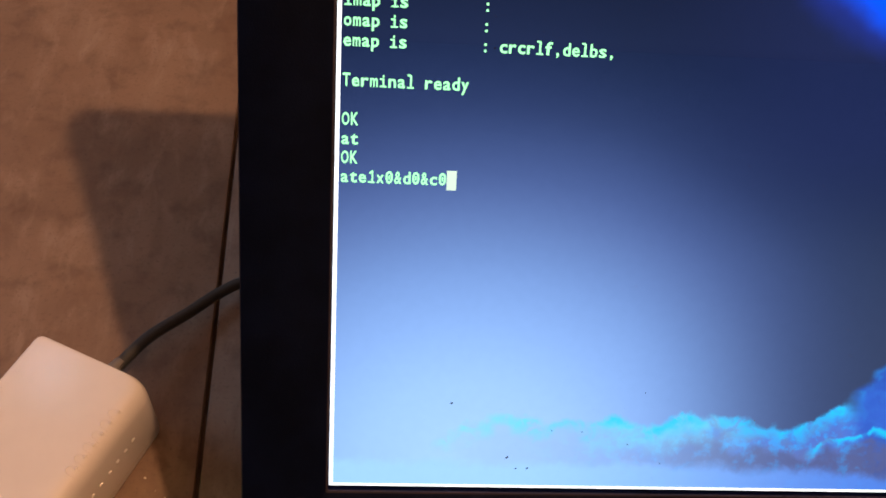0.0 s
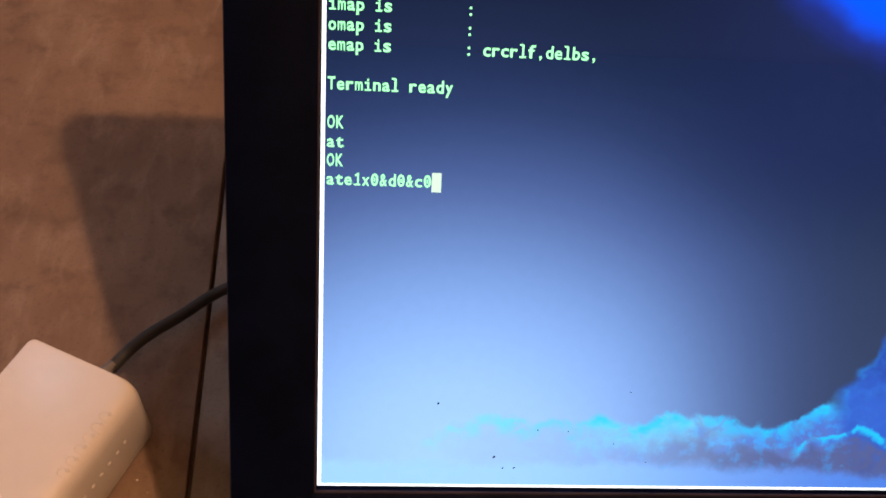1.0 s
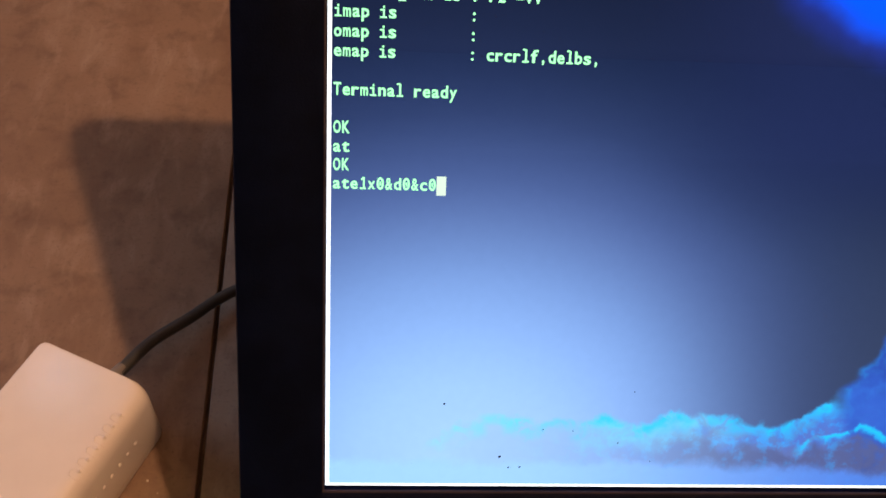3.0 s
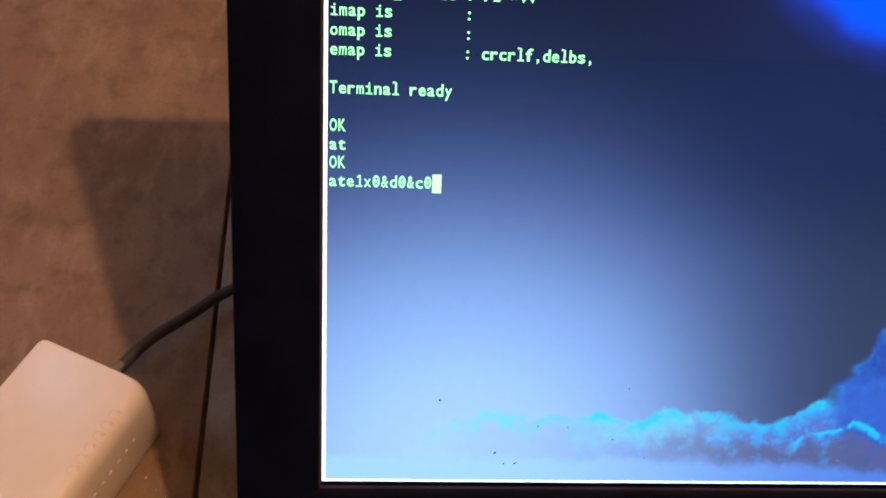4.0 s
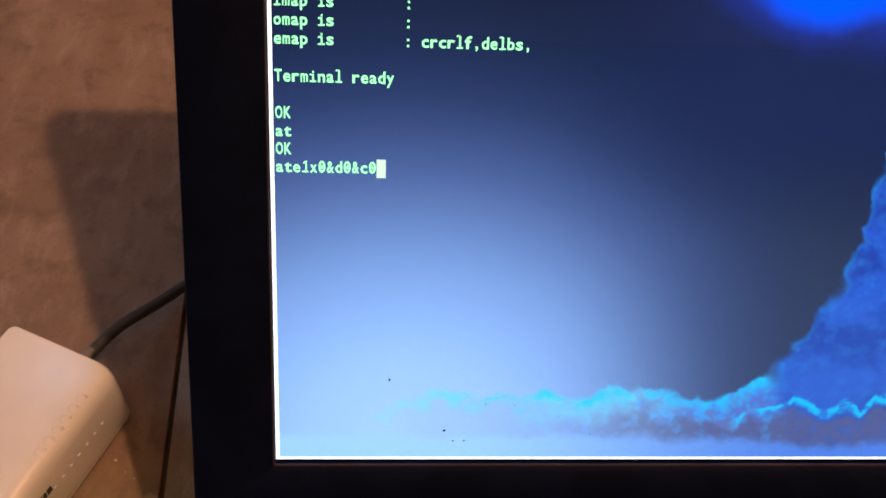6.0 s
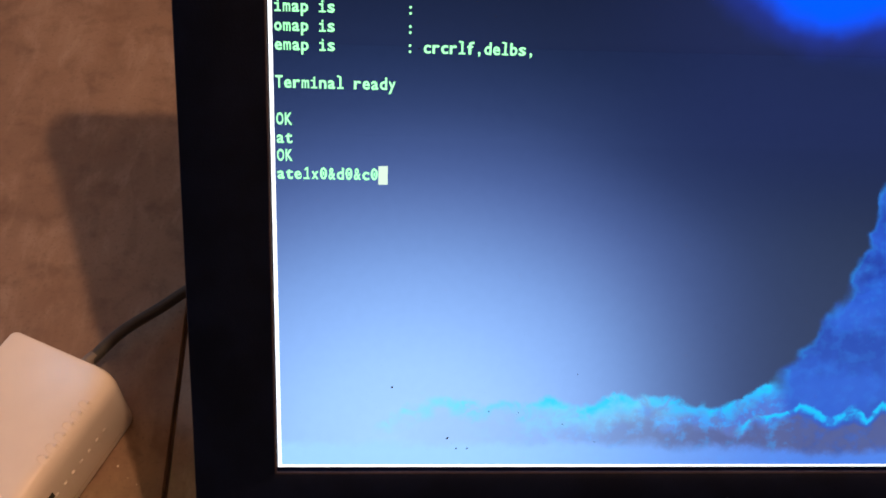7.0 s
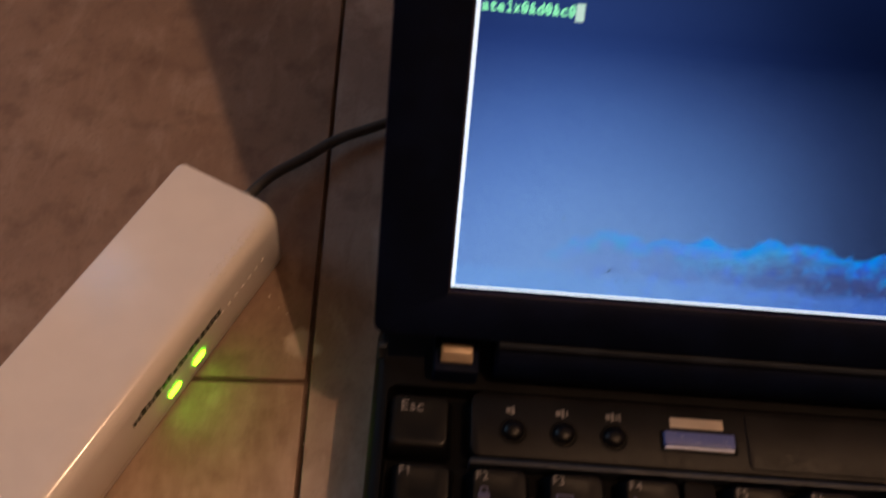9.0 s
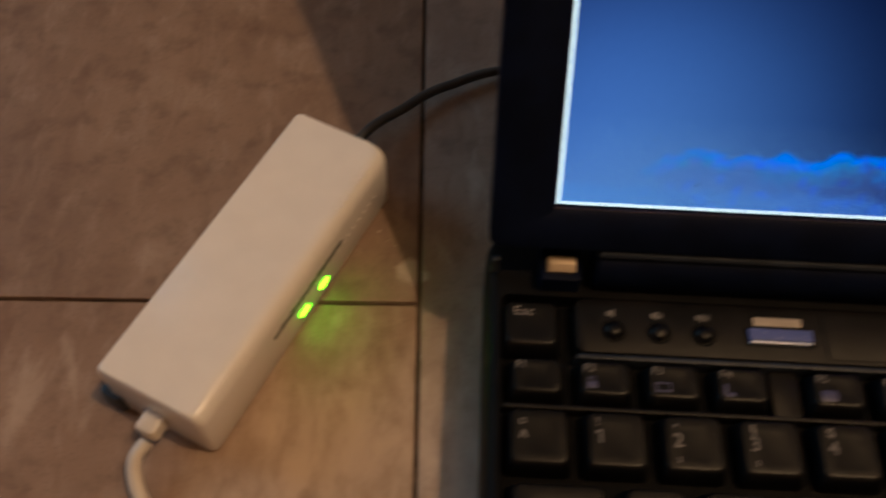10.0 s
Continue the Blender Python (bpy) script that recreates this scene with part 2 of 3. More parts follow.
    mask = n.math("MULTIPLY", n.smooth(depth, n.smooth(tower, 0, 1, -0.1, -3.0), n.smooth(tower, 0, 1, 1.9, 3.0)), n.smooth(n.math("ADD", u, n.math("MULTIPLY", puff, 24.0)), 28, 46, 0, 1))
    crown = n.smooth(lump, 0.62, 0.25, 0.6, 1.0)
    patch = n.noise(mm, 0.20, 5, 0.58, 0.6)
    lit = n.math("MULTIPLY", n.smooth(n.math("ADD", depth, n.math("MULTIPLY", fine, 9.0)), 9.8, 5.8), n.math("MULTIPLY", crown, n.smooth(patch, 0.38, 0.50, 0.2, 1.0)))
    lit = n.math("MULTIPLY", lit, n.smooth(tower, 0, 1, 1.0, 0.15))
    # a second, lower crest in front of the tall cloud
    crest = n.math("MULTIPLY", 20.0, n.ramp(n.math("DIVIDE", u, 243.0), [(x / 243, h / 20) for x, h in (
        (70, 9), (78, 11), (86, 11.6), (92, 10.6), (97.5, 9.6), (99.3, 12.0), (102, 11.4), (107, 13.7), (109.2, 15.6), (113.3, 12.4), (116, 11.5), (121.7, 14.7), (124.6, 12.1), (127.2, 15.7), (140, 13), (170, 15), (243, 11))]))
    under = n.math("SUBTRACT", crest, n.math("SUBTRACT", vv, n.math("MULTIPLY", n.math("SUBTRACT", fine, 0.5), 5.0)))
    second = n.math("MULTIPLY", n.math("MULTIPLY", n.smooth(under, -0.9, 0.3), n.smooth(under, 1.9, 0.2)), n.math("MULTIPLY", n.smooth(u, 95, 99), n.smooth(patch, 0.38, 0.54, 0.2, 1.0)))
    body = n.mix(tower, lin(88, 104, 168), n.mix(n.smooth(n.noise(mm, 0.09, 3, 0.5, 0.4), 0.36, 0.62), lin(33, 58, 152), lin(42, 84, 194)))
    body = n.mix(n.math("MULTIPLY", n.smooth(puff, 0.42, 0.62, 0, 0.6), n.smooth(tower, 0, 1, 1.0, 0.25)), body, lin(66, 112, 212))
    body = n.mix(n.math("MULTIPLY", n.smooth(lump, 0.5, 0.2, 0, 0.45), n.smooth(tower, 0, 1, 1.0, 0.5)), body, lin(52, 116, 222))
    body = n.mix(n.math("MULTIPLY", n.smooth(fine, 0.47, 0.64, 0, 0.7), n.smooth(tower, 0, 1, 1.0, 0.16)), body, lin(50, 152, 240))
    dark_zone = n.math("MULTIPLY", n.smooth(n.math("ADD", under, n.smooth(u, 84, 66, 0, 6)), 1.0, 3.2), n.smooth(n.math("ADD", u, n.math("MULTIPLY", puff, 30.0)), 70, 96))
    body = n.mix(n.math("MULTIPLY", dark_zone, n.smooth(fine, 0.68, 0.44, 0.55, 0.92)), body, lin(80, 88, 138))
    body = n.mix(n.math("MULTIPLY", n.math("MULTIPLY", tower, n.math("SUBTRACT", 1.0, dark_zone)), n.smooth(v, 46, 16, 0, 0.5)), body, lin(56, 94, 190))
    left = n.smooth(u, 20, 72)
    body = n.mix(n.smooth(u, 28, 100), lin(150, 184, 242), body)
    edge = n.mix(left, lin(112, 208, 248), lin(34, 186, 252))
    veil = n.math("MULTIPLY", n.math("MULTIPLY", n.smooth(depth, 9, 1), n.smooth(patch, 0.30, 0.5, 0.3, 0.75)), n.math("MULTIPLY", n.smooth(u, 45, 58), n.smooth(u, 90, 70)))
    body = n.mix(veil, body, lin(112, 206, 248))
    cloud = n.mix(n.math("MAXIMUM", lit, n.math("MULTIPLY", second, 0.9)), body, edge)
    pic = n.mix(mask, sky, cloud)
    haze = n.mix(n.smooth(u, 30, 120), lin(150, 194, 255), lin(74, 122, 222))
    pic = n.mix(n.smooth(n.math("ADD", v, n.math("ADD", n.math("MULTIPLY", fine, 3.0), n.math("ADD", n.math("MULTIPLY", puff, 6.0), n.smooth(u, 70, 115, 0.0, 2.0)))), 11.2, 8.4, 0, 0.85), pic, haze)
    pic = n.mix(1.0, pic, n.smooth(grain, 0.2, 0.8, 0.985, 1.015), "MULTIPLY")
    pic = n.mix(1.0, pic, (0.985, 1.02, 0.965, 1), "MULTIPLY")
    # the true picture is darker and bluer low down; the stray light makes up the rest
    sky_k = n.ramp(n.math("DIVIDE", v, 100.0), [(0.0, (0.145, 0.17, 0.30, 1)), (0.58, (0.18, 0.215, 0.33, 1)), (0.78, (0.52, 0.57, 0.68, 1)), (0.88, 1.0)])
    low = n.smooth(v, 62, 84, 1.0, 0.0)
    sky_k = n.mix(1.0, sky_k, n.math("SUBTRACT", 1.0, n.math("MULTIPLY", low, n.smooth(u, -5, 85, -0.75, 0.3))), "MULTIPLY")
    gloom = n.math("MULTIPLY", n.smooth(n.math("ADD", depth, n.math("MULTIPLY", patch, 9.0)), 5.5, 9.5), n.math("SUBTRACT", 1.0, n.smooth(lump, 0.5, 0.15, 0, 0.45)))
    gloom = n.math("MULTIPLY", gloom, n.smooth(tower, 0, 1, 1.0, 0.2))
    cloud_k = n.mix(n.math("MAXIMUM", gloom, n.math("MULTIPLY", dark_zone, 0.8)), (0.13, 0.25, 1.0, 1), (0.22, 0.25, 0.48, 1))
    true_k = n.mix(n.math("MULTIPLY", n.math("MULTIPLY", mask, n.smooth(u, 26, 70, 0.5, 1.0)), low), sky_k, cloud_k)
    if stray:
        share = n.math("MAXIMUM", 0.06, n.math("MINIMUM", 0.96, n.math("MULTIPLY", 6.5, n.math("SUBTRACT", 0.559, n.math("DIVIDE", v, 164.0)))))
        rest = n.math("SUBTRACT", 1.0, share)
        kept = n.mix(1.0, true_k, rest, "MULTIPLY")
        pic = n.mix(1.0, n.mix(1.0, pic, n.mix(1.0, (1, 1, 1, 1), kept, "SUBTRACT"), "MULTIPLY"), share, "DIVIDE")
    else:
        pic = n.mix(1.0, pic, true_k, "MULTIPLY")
    n.bsdf.inputs["Specular IOR Level"].default_value = 0.0
    n.set(Base_Color=(0.003, 0.003, 0.004, 1), Roughness=0.6, Emission_Color=pic, Emission_Strength=1.32)
    return n.mat


SCREEN = screen_material(False)
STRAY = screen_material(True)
GLASS = Nodes("window_glass").set(Base_Color=(0.95, 0.97, 0.97, 1), Roughness=0.02, Transmission_Weight=1.0, IOR=1.45).mat

# ---------------- mesh helpers ----------------
X = Matrix.Identity(4)
MM = 0.001


def thing(name, at, label, category, group=""):
    e = new(name)
    e.empty_display_size = 0.02
    e.matrix_basis = at
    return tagged(e, label, category, group)


def part(name, bm, material, parent=None, label="", m=X, soft=True):
    """Links a bmesh as one mesh object at the world pose m, under a thing or a part."""
    bmesh.ops.recalc_face_normals(bm, faces=bm.faces)
    me = bpy.data.meshes.new(name)
    bm.to_mesh(me)
    bm.free()
    return seat_mesh(name, me, material, parent, label, m, soft)


def seat_mesh(name, me, material, parent=None, label="", m=X, soft=True):
    if not me.materials:
        me.materials.append(material)
    if soft:
        me.shade_smooth()
        me.set_sharp_from_angle(angle=radians(38))
    ob = new(name, me)
    if parent:
        ob.parent = parent
        ob.matrix_parent_inverse = parent.matrix_basis.inverted()
    ob.matrix_basis = m
    if label:
        ob["label"] = label
    return ob


def ring(x0, y0, x1, y1, r, z, n=4):
    """A rounded rectangle at the height z, counter-clockwise; r: one radius, or four from the lower left corner on."""
    rr = (r,) * 4 if not isinstance(r, tuple) else r
    pts = []
    for (cx, cy, a), q in zip(((x0, y0, 180), (x1, y0, 270), (x1, y1, 0), (x0, y1, 90)), rr):
        ox, oy = cx + (q if cx == x0 else -q), cy + (q if cy == y0 else -q)
        for i in range(n + 1):
            b = radians(a + 90 * i / n)
            pts.append((ox + q * math.cos(b), oy + q * math.sin(b), z))
    return pts


def circle(x, y, r, z, n=20):
    return [(x + r * math.cos(2 * math.pi * i / n), y + r * math.sin(2 * math.pi * i / n), z) for i in range(n)]


def loft(rings, caps=(True, True), bm=None, scale=MM):
    """Skins rings of equal counts; closes the first and the last one."""
    bm = bm or bmesh.new()
    rows = [[bm.verts.new(Vector(p) * scale) for p in r] for r in rings]
    for a, b in zip(rows, rows[1:]):
        for i in range(len(a)):
            j = (i + 1) % len(a)
            bm.faces.new((a[i], a[j], b[j], b[i]))
    if caps[0]:
        bm.faces.new(rows[0][::-1])
    if caps[1]:
        bm.faces.new(rows[-1])
    return bm


def slab(x0, y0, x1, y1, z0, z1, r=0.8, bev=0.5, bm=None, n=3):
    """A block with rounded corners and eased top and bottom edges, in millimetres."""
    return loft([ring(x0 + bev, y0 + bev, x1 - bev, y1 - bev, max(r - bev, 0.05), z0, n), ring(x0, y0, x1, y1, r, z0 + bev, n),
                 ring(x0, y0, x1, y1, r, z1 - bev, n),
                 ring(x0 + bev * 0.3, y0 + bev * 0.3, x1 - bev * 0.3, y1 - bev * 0.3, max(r - bev * 0.3, 0.05), z1 - bev * 0.3, n),
                 ring(x0 + bev, y0 + bev, x1 - bev, y1 - bev, max(r - bev, 0.05), z1, n)], bm=bm)


def tube(points, radius, sides=12, steps=10, scale=MM):
    """A round cable along a smooth line through the points (millimetres)."""
    pts = [Vector(p) for p in points]
    ext = [pts[0] * 2 - pts[1]] + pts + [pts[-1] * 2 - pts[-2]]
    line = []
    for i in range(1, len(ext) - 2):
        a, b, c, d = ext[i - 1:i + 3]
        for k in range(steps):
            t = k / steps
            line.append(0.5 * (2 * b + (c - a) * t + (2 * a - 5 * b + 4 * c - d) * t * t + (3 * b - a - 3 * c + d) * t ** 3))
    line.append(pts[-1])
    rings = []
    side = Vector((0, 0, 1))
    for i, q in enumerate(line):
        way = (line[min(i + 1, len(line) - 1)] - line[max(i - 1, 0)]).normalized()
        e1 = (side - way * side.dot(way)).normalized()
        side = e1
        e2 = way.cross(e1)
        r = radius(i / (len(line) - 1)) if callable(radius) else radius
        rings.append([tuple(q + r * (math.cos(2 * math.pi * k / sides) * e1 + math.sin(2 * math.pi * k / sides) * e2)) for k in range(sides)])
    return loft(rings, scale=scale)


GLYPHS = {}


def glyph(ch, bold):
    """The outline of a letter of the built-in font as points and faces, its cap height being about 0.7."""
    if ch == "1":                               # a stem with a flag
        return ([(0.17, 0, 0), (0.29, 0, 0), (0.29, 0.7, 0), (0.17, 0.7, 0), (0.0, 0.60, 0), (0.0, 0.49, 0), (0.17, 0.57, 0)],
                [(0, 1, 2, 6), (2, 3, 6), (3, 4, 5, 6)])
    if (ch, bold) not in GLYPHS:
        cu = bpy.data.curves.new("glyph", "FONT")
        cu.body, cu.size, cu.offset, cu.resolution_u = ch, 1.0, bold, 3
        ob = bpy.data.objects.new("glyph", cu)
        me = bpy.data.meshes.new_from_object(ob)
        GLYPHS[ch, bold] = ([tuple(w.co) for w in me.vertices], [tuple(f.vertices) for f in me.polygons])
        bpy.data.objects.remove(ob)
        bpy.data.curves.remove(cu)
        bpy.data.meshes.remove(me)
    return GLYPHS[ch, bold]


def span(ch, bold, axis):
    vals = [w[axis] for w in glyph(ch, bold)[0]]
    return min(vals), max(vals)


def letters(text, x, y, z, height, cell=None, fill=0.84, bold=0.012):
    """Text as flat faces in millimetres: its baseline starts at (x, y); with cell, one letter a cell."""
    bm = bmesh.new()
    cap = span("T", bold, 1)
    k = height / (cap[1] - cap[0])
    pen = x
    for ch in text:
        if ch == " ":
            pen += cell or height * 0.4
            continue
        verts, faces = glyph(ch, bold)
        lo, hi = span(ch, bold, 0)
        kx = k
        if cell:
            thin = ch in "il"
            want = cell * (0.22 if thin else fill * (0.36 if ch in ".,:" else 0.50 if ch == "1" else 1.0))
            kx = want / (hi - lo)
            left = pen + (cell - want) / 2 + (0.03 * cell if thin else 0)
            if thin or ch == "1":          # slab feet of the fixed-width letters
                plate(pen + 0.14 * cell, y, pen + 0.88 * cell, y + 0.30, z + 0.004, bm)
                if thin:
                    top = y + height * (0.68 if ch == "i" else 1.06)
                    plate(pen + 0.14 * cell, top - 0.30, pen + 0.50 * cell, top, z + 0.004, bm)
        else:
            left = pen
        made = [bm.verts.new(((left + (a - lo) * kx) * MM, (y + (b - cap[0]) * k) * MM, z * MM)) for a, b, _ in verts]
        for f in faces:
            try:
                bm.faces.new([made[i] for i in f])
            except ValueError:
                pass
        pen += cell or (hi - lo) * kx + height * 0.16
    return bm


def plate(x0, y0, x1, y1, z, bm=None):
    """A flat print, 0.02 mm of ink."""
    bm = bm or bmesh.new()
    bm.faces.new([bm.verts.new(Vector(p) * MM) for p in ((x0, y0, z), (x1, y0, z), (x1, y1, z), (x0, y1, z))])
    return bm


# ---------------- room ----------------
def block(x0, y0, z0, x1, y1, z1):
    bm = bmesh.new()
    bmesh.ops.create_cube(bm, size=1)
    for w in bm.verts:
        w.co = Vector(((x0, x1)[w.co.x > 0], (y0, y1)[w.co.y > 0], (z0, z1)[w.co.z > 0]))
    return bm


R0, R1, H = -2.31, 2.31, 2.45
floor = tagged(part("floor", block(R0, R0, -0.06, R1, R1, -0.0022), GROUT, soft=False), "dark brown grout bed of the tiled floor", "floor", kind="structure")
for nm, q in (("wall_north", (R0 - 0.1, R1, -0.06, R1 + 0.1, R1 + 0.1, H)), ("wall_south", (R0 - 0.1, R0 - 0.1, -0.06, R1 + 0.1, R0, H)),
              ("wall_east", (R1, R0, -0.06, R1 + 0.1, R1, H))):
    tagged(part(nm, block(*q), WALL, soft=False), "plain warm white painted wall", "wall", kind="structure")
# an unseen window, added as the source of the cool fill
WY0, WY1, WZ0, WZ1 = 0.4, 1.6, 0.9, 2.0
west = bmesh.new()
for q in ((R0, -0.06, WY0, H), (WY1, -0.06, R1, H), (WY0, -0.06, WY1, WZ0), (WY0, WZ1, WY1, H)):
    b = block(R0 - 0.1, q[0], q[1], R0, q[2], q[3])
    me = bpy.data.meshes.new("tmp")
    b.to_mesh(me)
    b.free()
    west.from_mesh(me)
    bpy.data.meshes.remove(me)
tagged(part("wall_west", west, WALL, soft=False), "plain warm white painted wall with a window", "wall", kind="structure")
window = tagged(part("window_1", block(R0 - 0.1, WY0, WZ0 - 0.03, R0 + 0.06, WY1, WZ0 + 0.002), WALL, soft=False), "small unseen window with white frame and sill", "window", kind="structure")
for q in ((WY0, WZ0 + 0.003, WY0 + 0.05, WZ1), (WY1 - 0.05, WZ0 + 0.003, WY1, WZ1), (WY0 + 0.051, WZ1 - 0.05, WY1 - 0.051, WZ1), (0.98, WZ0 + 0.053, 1.02, WZ1 - 0.051), (WY0 + 0.051, WZ0 + 0.003, WY1 - 0.051, WZ0 + 0.052)):
    part("window_frame", block(R0 - 0.08, q[0], q[1], R0 - 0.03, q[2], q[3]), BOOT, window, soft=False)
for y0, y1 in ((WY0 + 0.052, 0.979), (1.021, WY1 - 0.052)):
    pane = part("pane", block(R0 - 0.058, y0, WZ0 + 0.054, R0 - 0.052, y1, WZ1 - 0.052), GLASS, window, soft=False)
    pane.visible_shadow = False
tagged(part("ceiling", block(R0 - 0.1, R0 - 0.1, H, R1 + 0.1, R1 + 0.1, H + 0.1), WALL, soft=False), "plain white painted ceiling", "ceiling", kind="structure")

# the bulb's holder hangs above the light
lx, ly, lz = LAMP
pendant = thing("pendant_lamp", pose(lx, ly, H), "bare bulb pendant lamp on a black cord", "lamp")
part("canopy", loft([circle(0, 0, 45, -1), circle(0, 0, 45, -12), circle(0, 0, 20, -26), circle(0, 0, 4, -28)]), BOOT, pendant, m=pose(lx, ly, H))
part("cord", loft([circle(0, 0, 3, -26, 10), circle(0, 0, 3, -165, 10)]), BLACK_CABLE, pendant, m=pose(lx, ly, H))
part("socket", loft([circle(0, 0, 6, -164), circle(0, 0, 19, -172), circle(0, 0, 19, -208), circle(0, 0, 15, -212)]), BRASS, pendant, m=pose(lx, ly, H))

cx, cy, cz = COOL
ceiling_lamp = thing("ceiling_lamp", pose(cx, cy, H), "small round daylight-white lamp on the ceiling", "lamp")
part("housing", loft([circle(0, 0, 80, -1, 32), circle(0, 0, 80, -30, 32), circle(0, 0, 75, -38, 32), circle(0, 0, 67, -38, 32), circle(0, 0, 65, -30, 32)]), BOOT, ceiling_lamp, m=pose(cx, cy, H))
part("diffuser", loft([circle(0, 0, 64, -31, 32), circle(0, 0, 64, -35, 32), circle(0, 0, 61, -38, 32)]), DIFFUSER, ceiling_lamp, "lit pale diffuser", pose(cx, cy, H))

# ---------------- laptop ----------------
LX0, LX1 = 9.7, 283.7                  # sides of the machine
laptop = thing("laptop", pose(0.1467, 0.03, 0.0), "open black laptop with a lit blue terminal screen on tiled floor", "laptop")

# chassis: side walls that lean in towards the deck, with a key well in the top
FRONT, REAR = -86.0, 152.0
chassis = loft([
    ring(LX0 + 6, FRONT + 6, LX1 - 6, REAR - 6, 4, 2.5), ring(LX0 + 1.5, FRONT + 1.5, LX1 - 1.5, REAR - 1.5, 5, 5.0), ring(LX0, FRONT, LX1, REAR, 5, 9),
    ring(LX0, FRONT, LX1, REAR, 5, 27.0), ring(LX0 + 0.4, FRONT + 0.5, LX1 - 0.4, REAR - 0.5, 4.6, 29.6), ring(LX0 + 1.3, FRONT + 1.7, LX1 - 1.3, REAR - 1.7, 4, 31.6),
    ring(LX0 + 2.4, FRONT + 3.2, LX1 - 2.4, REAR - 17, 3, 32.4), ring(LX0 + 3.6, 2, LX1 - 3.6, 132.4, 2.2, 32.4), ring(LX0 + 4.3, 2.3, LX1 - 4.3, 132.1, 2.0, 27.0)], caps=(True, True))
base = part("base", chassis, DECK, laptop, "soft black plastic base with rounded rim")
part("key_well", slab(LX0 + 4.8, 2.8, LX1 - 4.8, 131.6, 26.5, 27.4, 1.5, 0.2), TRAY, laptop)
for fx in (LX0 + 22, LX1 - 22):
    for fy in (FRONT + 18, REAR - 20):
        part("foot", loft([circle(fx, fy, 7, 0), circle(fx, fy, 7.5, 0.6), circle(fx, fy, 7.5, 3.2)]), RUBBER, laptop)
part("touch_buttons", slab(110, -4, 184, 0.5, 31.6, 33.6, 1.5, 0.5), KEY, laptop)

# strip with the buttons behind the function keys
strip = part("control_strip", slab(33.0, 116.2, LX1 - 5.2, 132.0, 27.0, 33.0, 2.6, 0.6), STRIP, laptop, "worn dark brown plastic control strip")
# the lip's highlight line is painted on as a lighter grey
part("strip_lip", slab(33.0, 114.5, LX1 - 5.2, 116.0, 27.0, 32.7, 0.5, 0.35), RIDGE, laptop, "front edge with its highlight line painted grey")
part("strip_inset", slab(97.5, 117.2, LX1 - 9, 131.0, 32.6, 33.35, 1.2, 0.3), STRIP, laptop)
for bx in (42.8, 54.5, 66.2):
    well = part("button_well", loft([circle(bx, 122.6, 3.3, 32.9), circle(bx, 122.6, 3.3, 33.06), circle(bx, 122.6, 2.7, 33.06), circle(bx, 122.6, 2.6, 32.6)]), TRAY, laptop)
    b = part("volume_button", loft([circle(bx, 122.6, 2.45, 32.6), circle(bx, 122.6, 2.45, 33.7), circle(bx, 122.6, 2.15, 34.4), circle(bx, 122.6, 1.5, 34.8), circle(bx, 122.6, 0.6, 34.95)]), KEY, laptop, "small round black button")
    icon = slab(bx - 1.6, 127.0, bx - 0.5, 128.4, 33.0, 33.04, 0.1, 0.01)
    icon = slab(bx - 0.35, 126.6, bx + 0.4, 128.8, 33.0, 33.04, 0.1, 0.01, icon)
    if bx > 50:
        icon = slab(bx + 0.8, 127.0, bx + 1.2, 128.4, 33.0, 33.04, 0.1, 0.01, icon)
    if bx > 60:
        icon = slab(bx + 1.5, 126.7, bx + 1.9, 128.7, 33.0, 33.04, 0.1, 0.01, icon)
    part("speaker_icon", icon, INK, laptop)
part("button_recess", slab(77.0, 120.2, 95.2, 125.5, 32.7, 33.08, 0.8, 0.1), TRAY, laptop)
part("blue_button", loft([ring(77.8, 121.6, 94.4, 125.0, 0.4, 32.8), ring(77.8, 121.6, 94.4, 125.0, 0.4, 33.9), ring(78.0, 121.75, 94.2, 124.8, 0.4, 34.15),
                          ring(78.4, 122.1, 93.8, 124.4, 0.3, 34.2)]), BLUE_BUTTON, laptop, "glossy blue help button")
# the highlight on the button's front edge, put in as a pale strip
part("button_edge", slab(78.0, 120.9, 94.2, 121.5, 32.9, 33.9, 0.25, 0.2), GLINT, laptop, "front edge highlight put in as a pale strip")
part("button_label", slab(79.7, 126.2, 92.3, 128.7, 33.0, 33.1, 0.2, 0.02), PALE_PRINT, laptop, "pale worn print above the button")

# keys
ROW_Z = 27.4
TOP_Z = 33.9
KEY_MESHES = {}


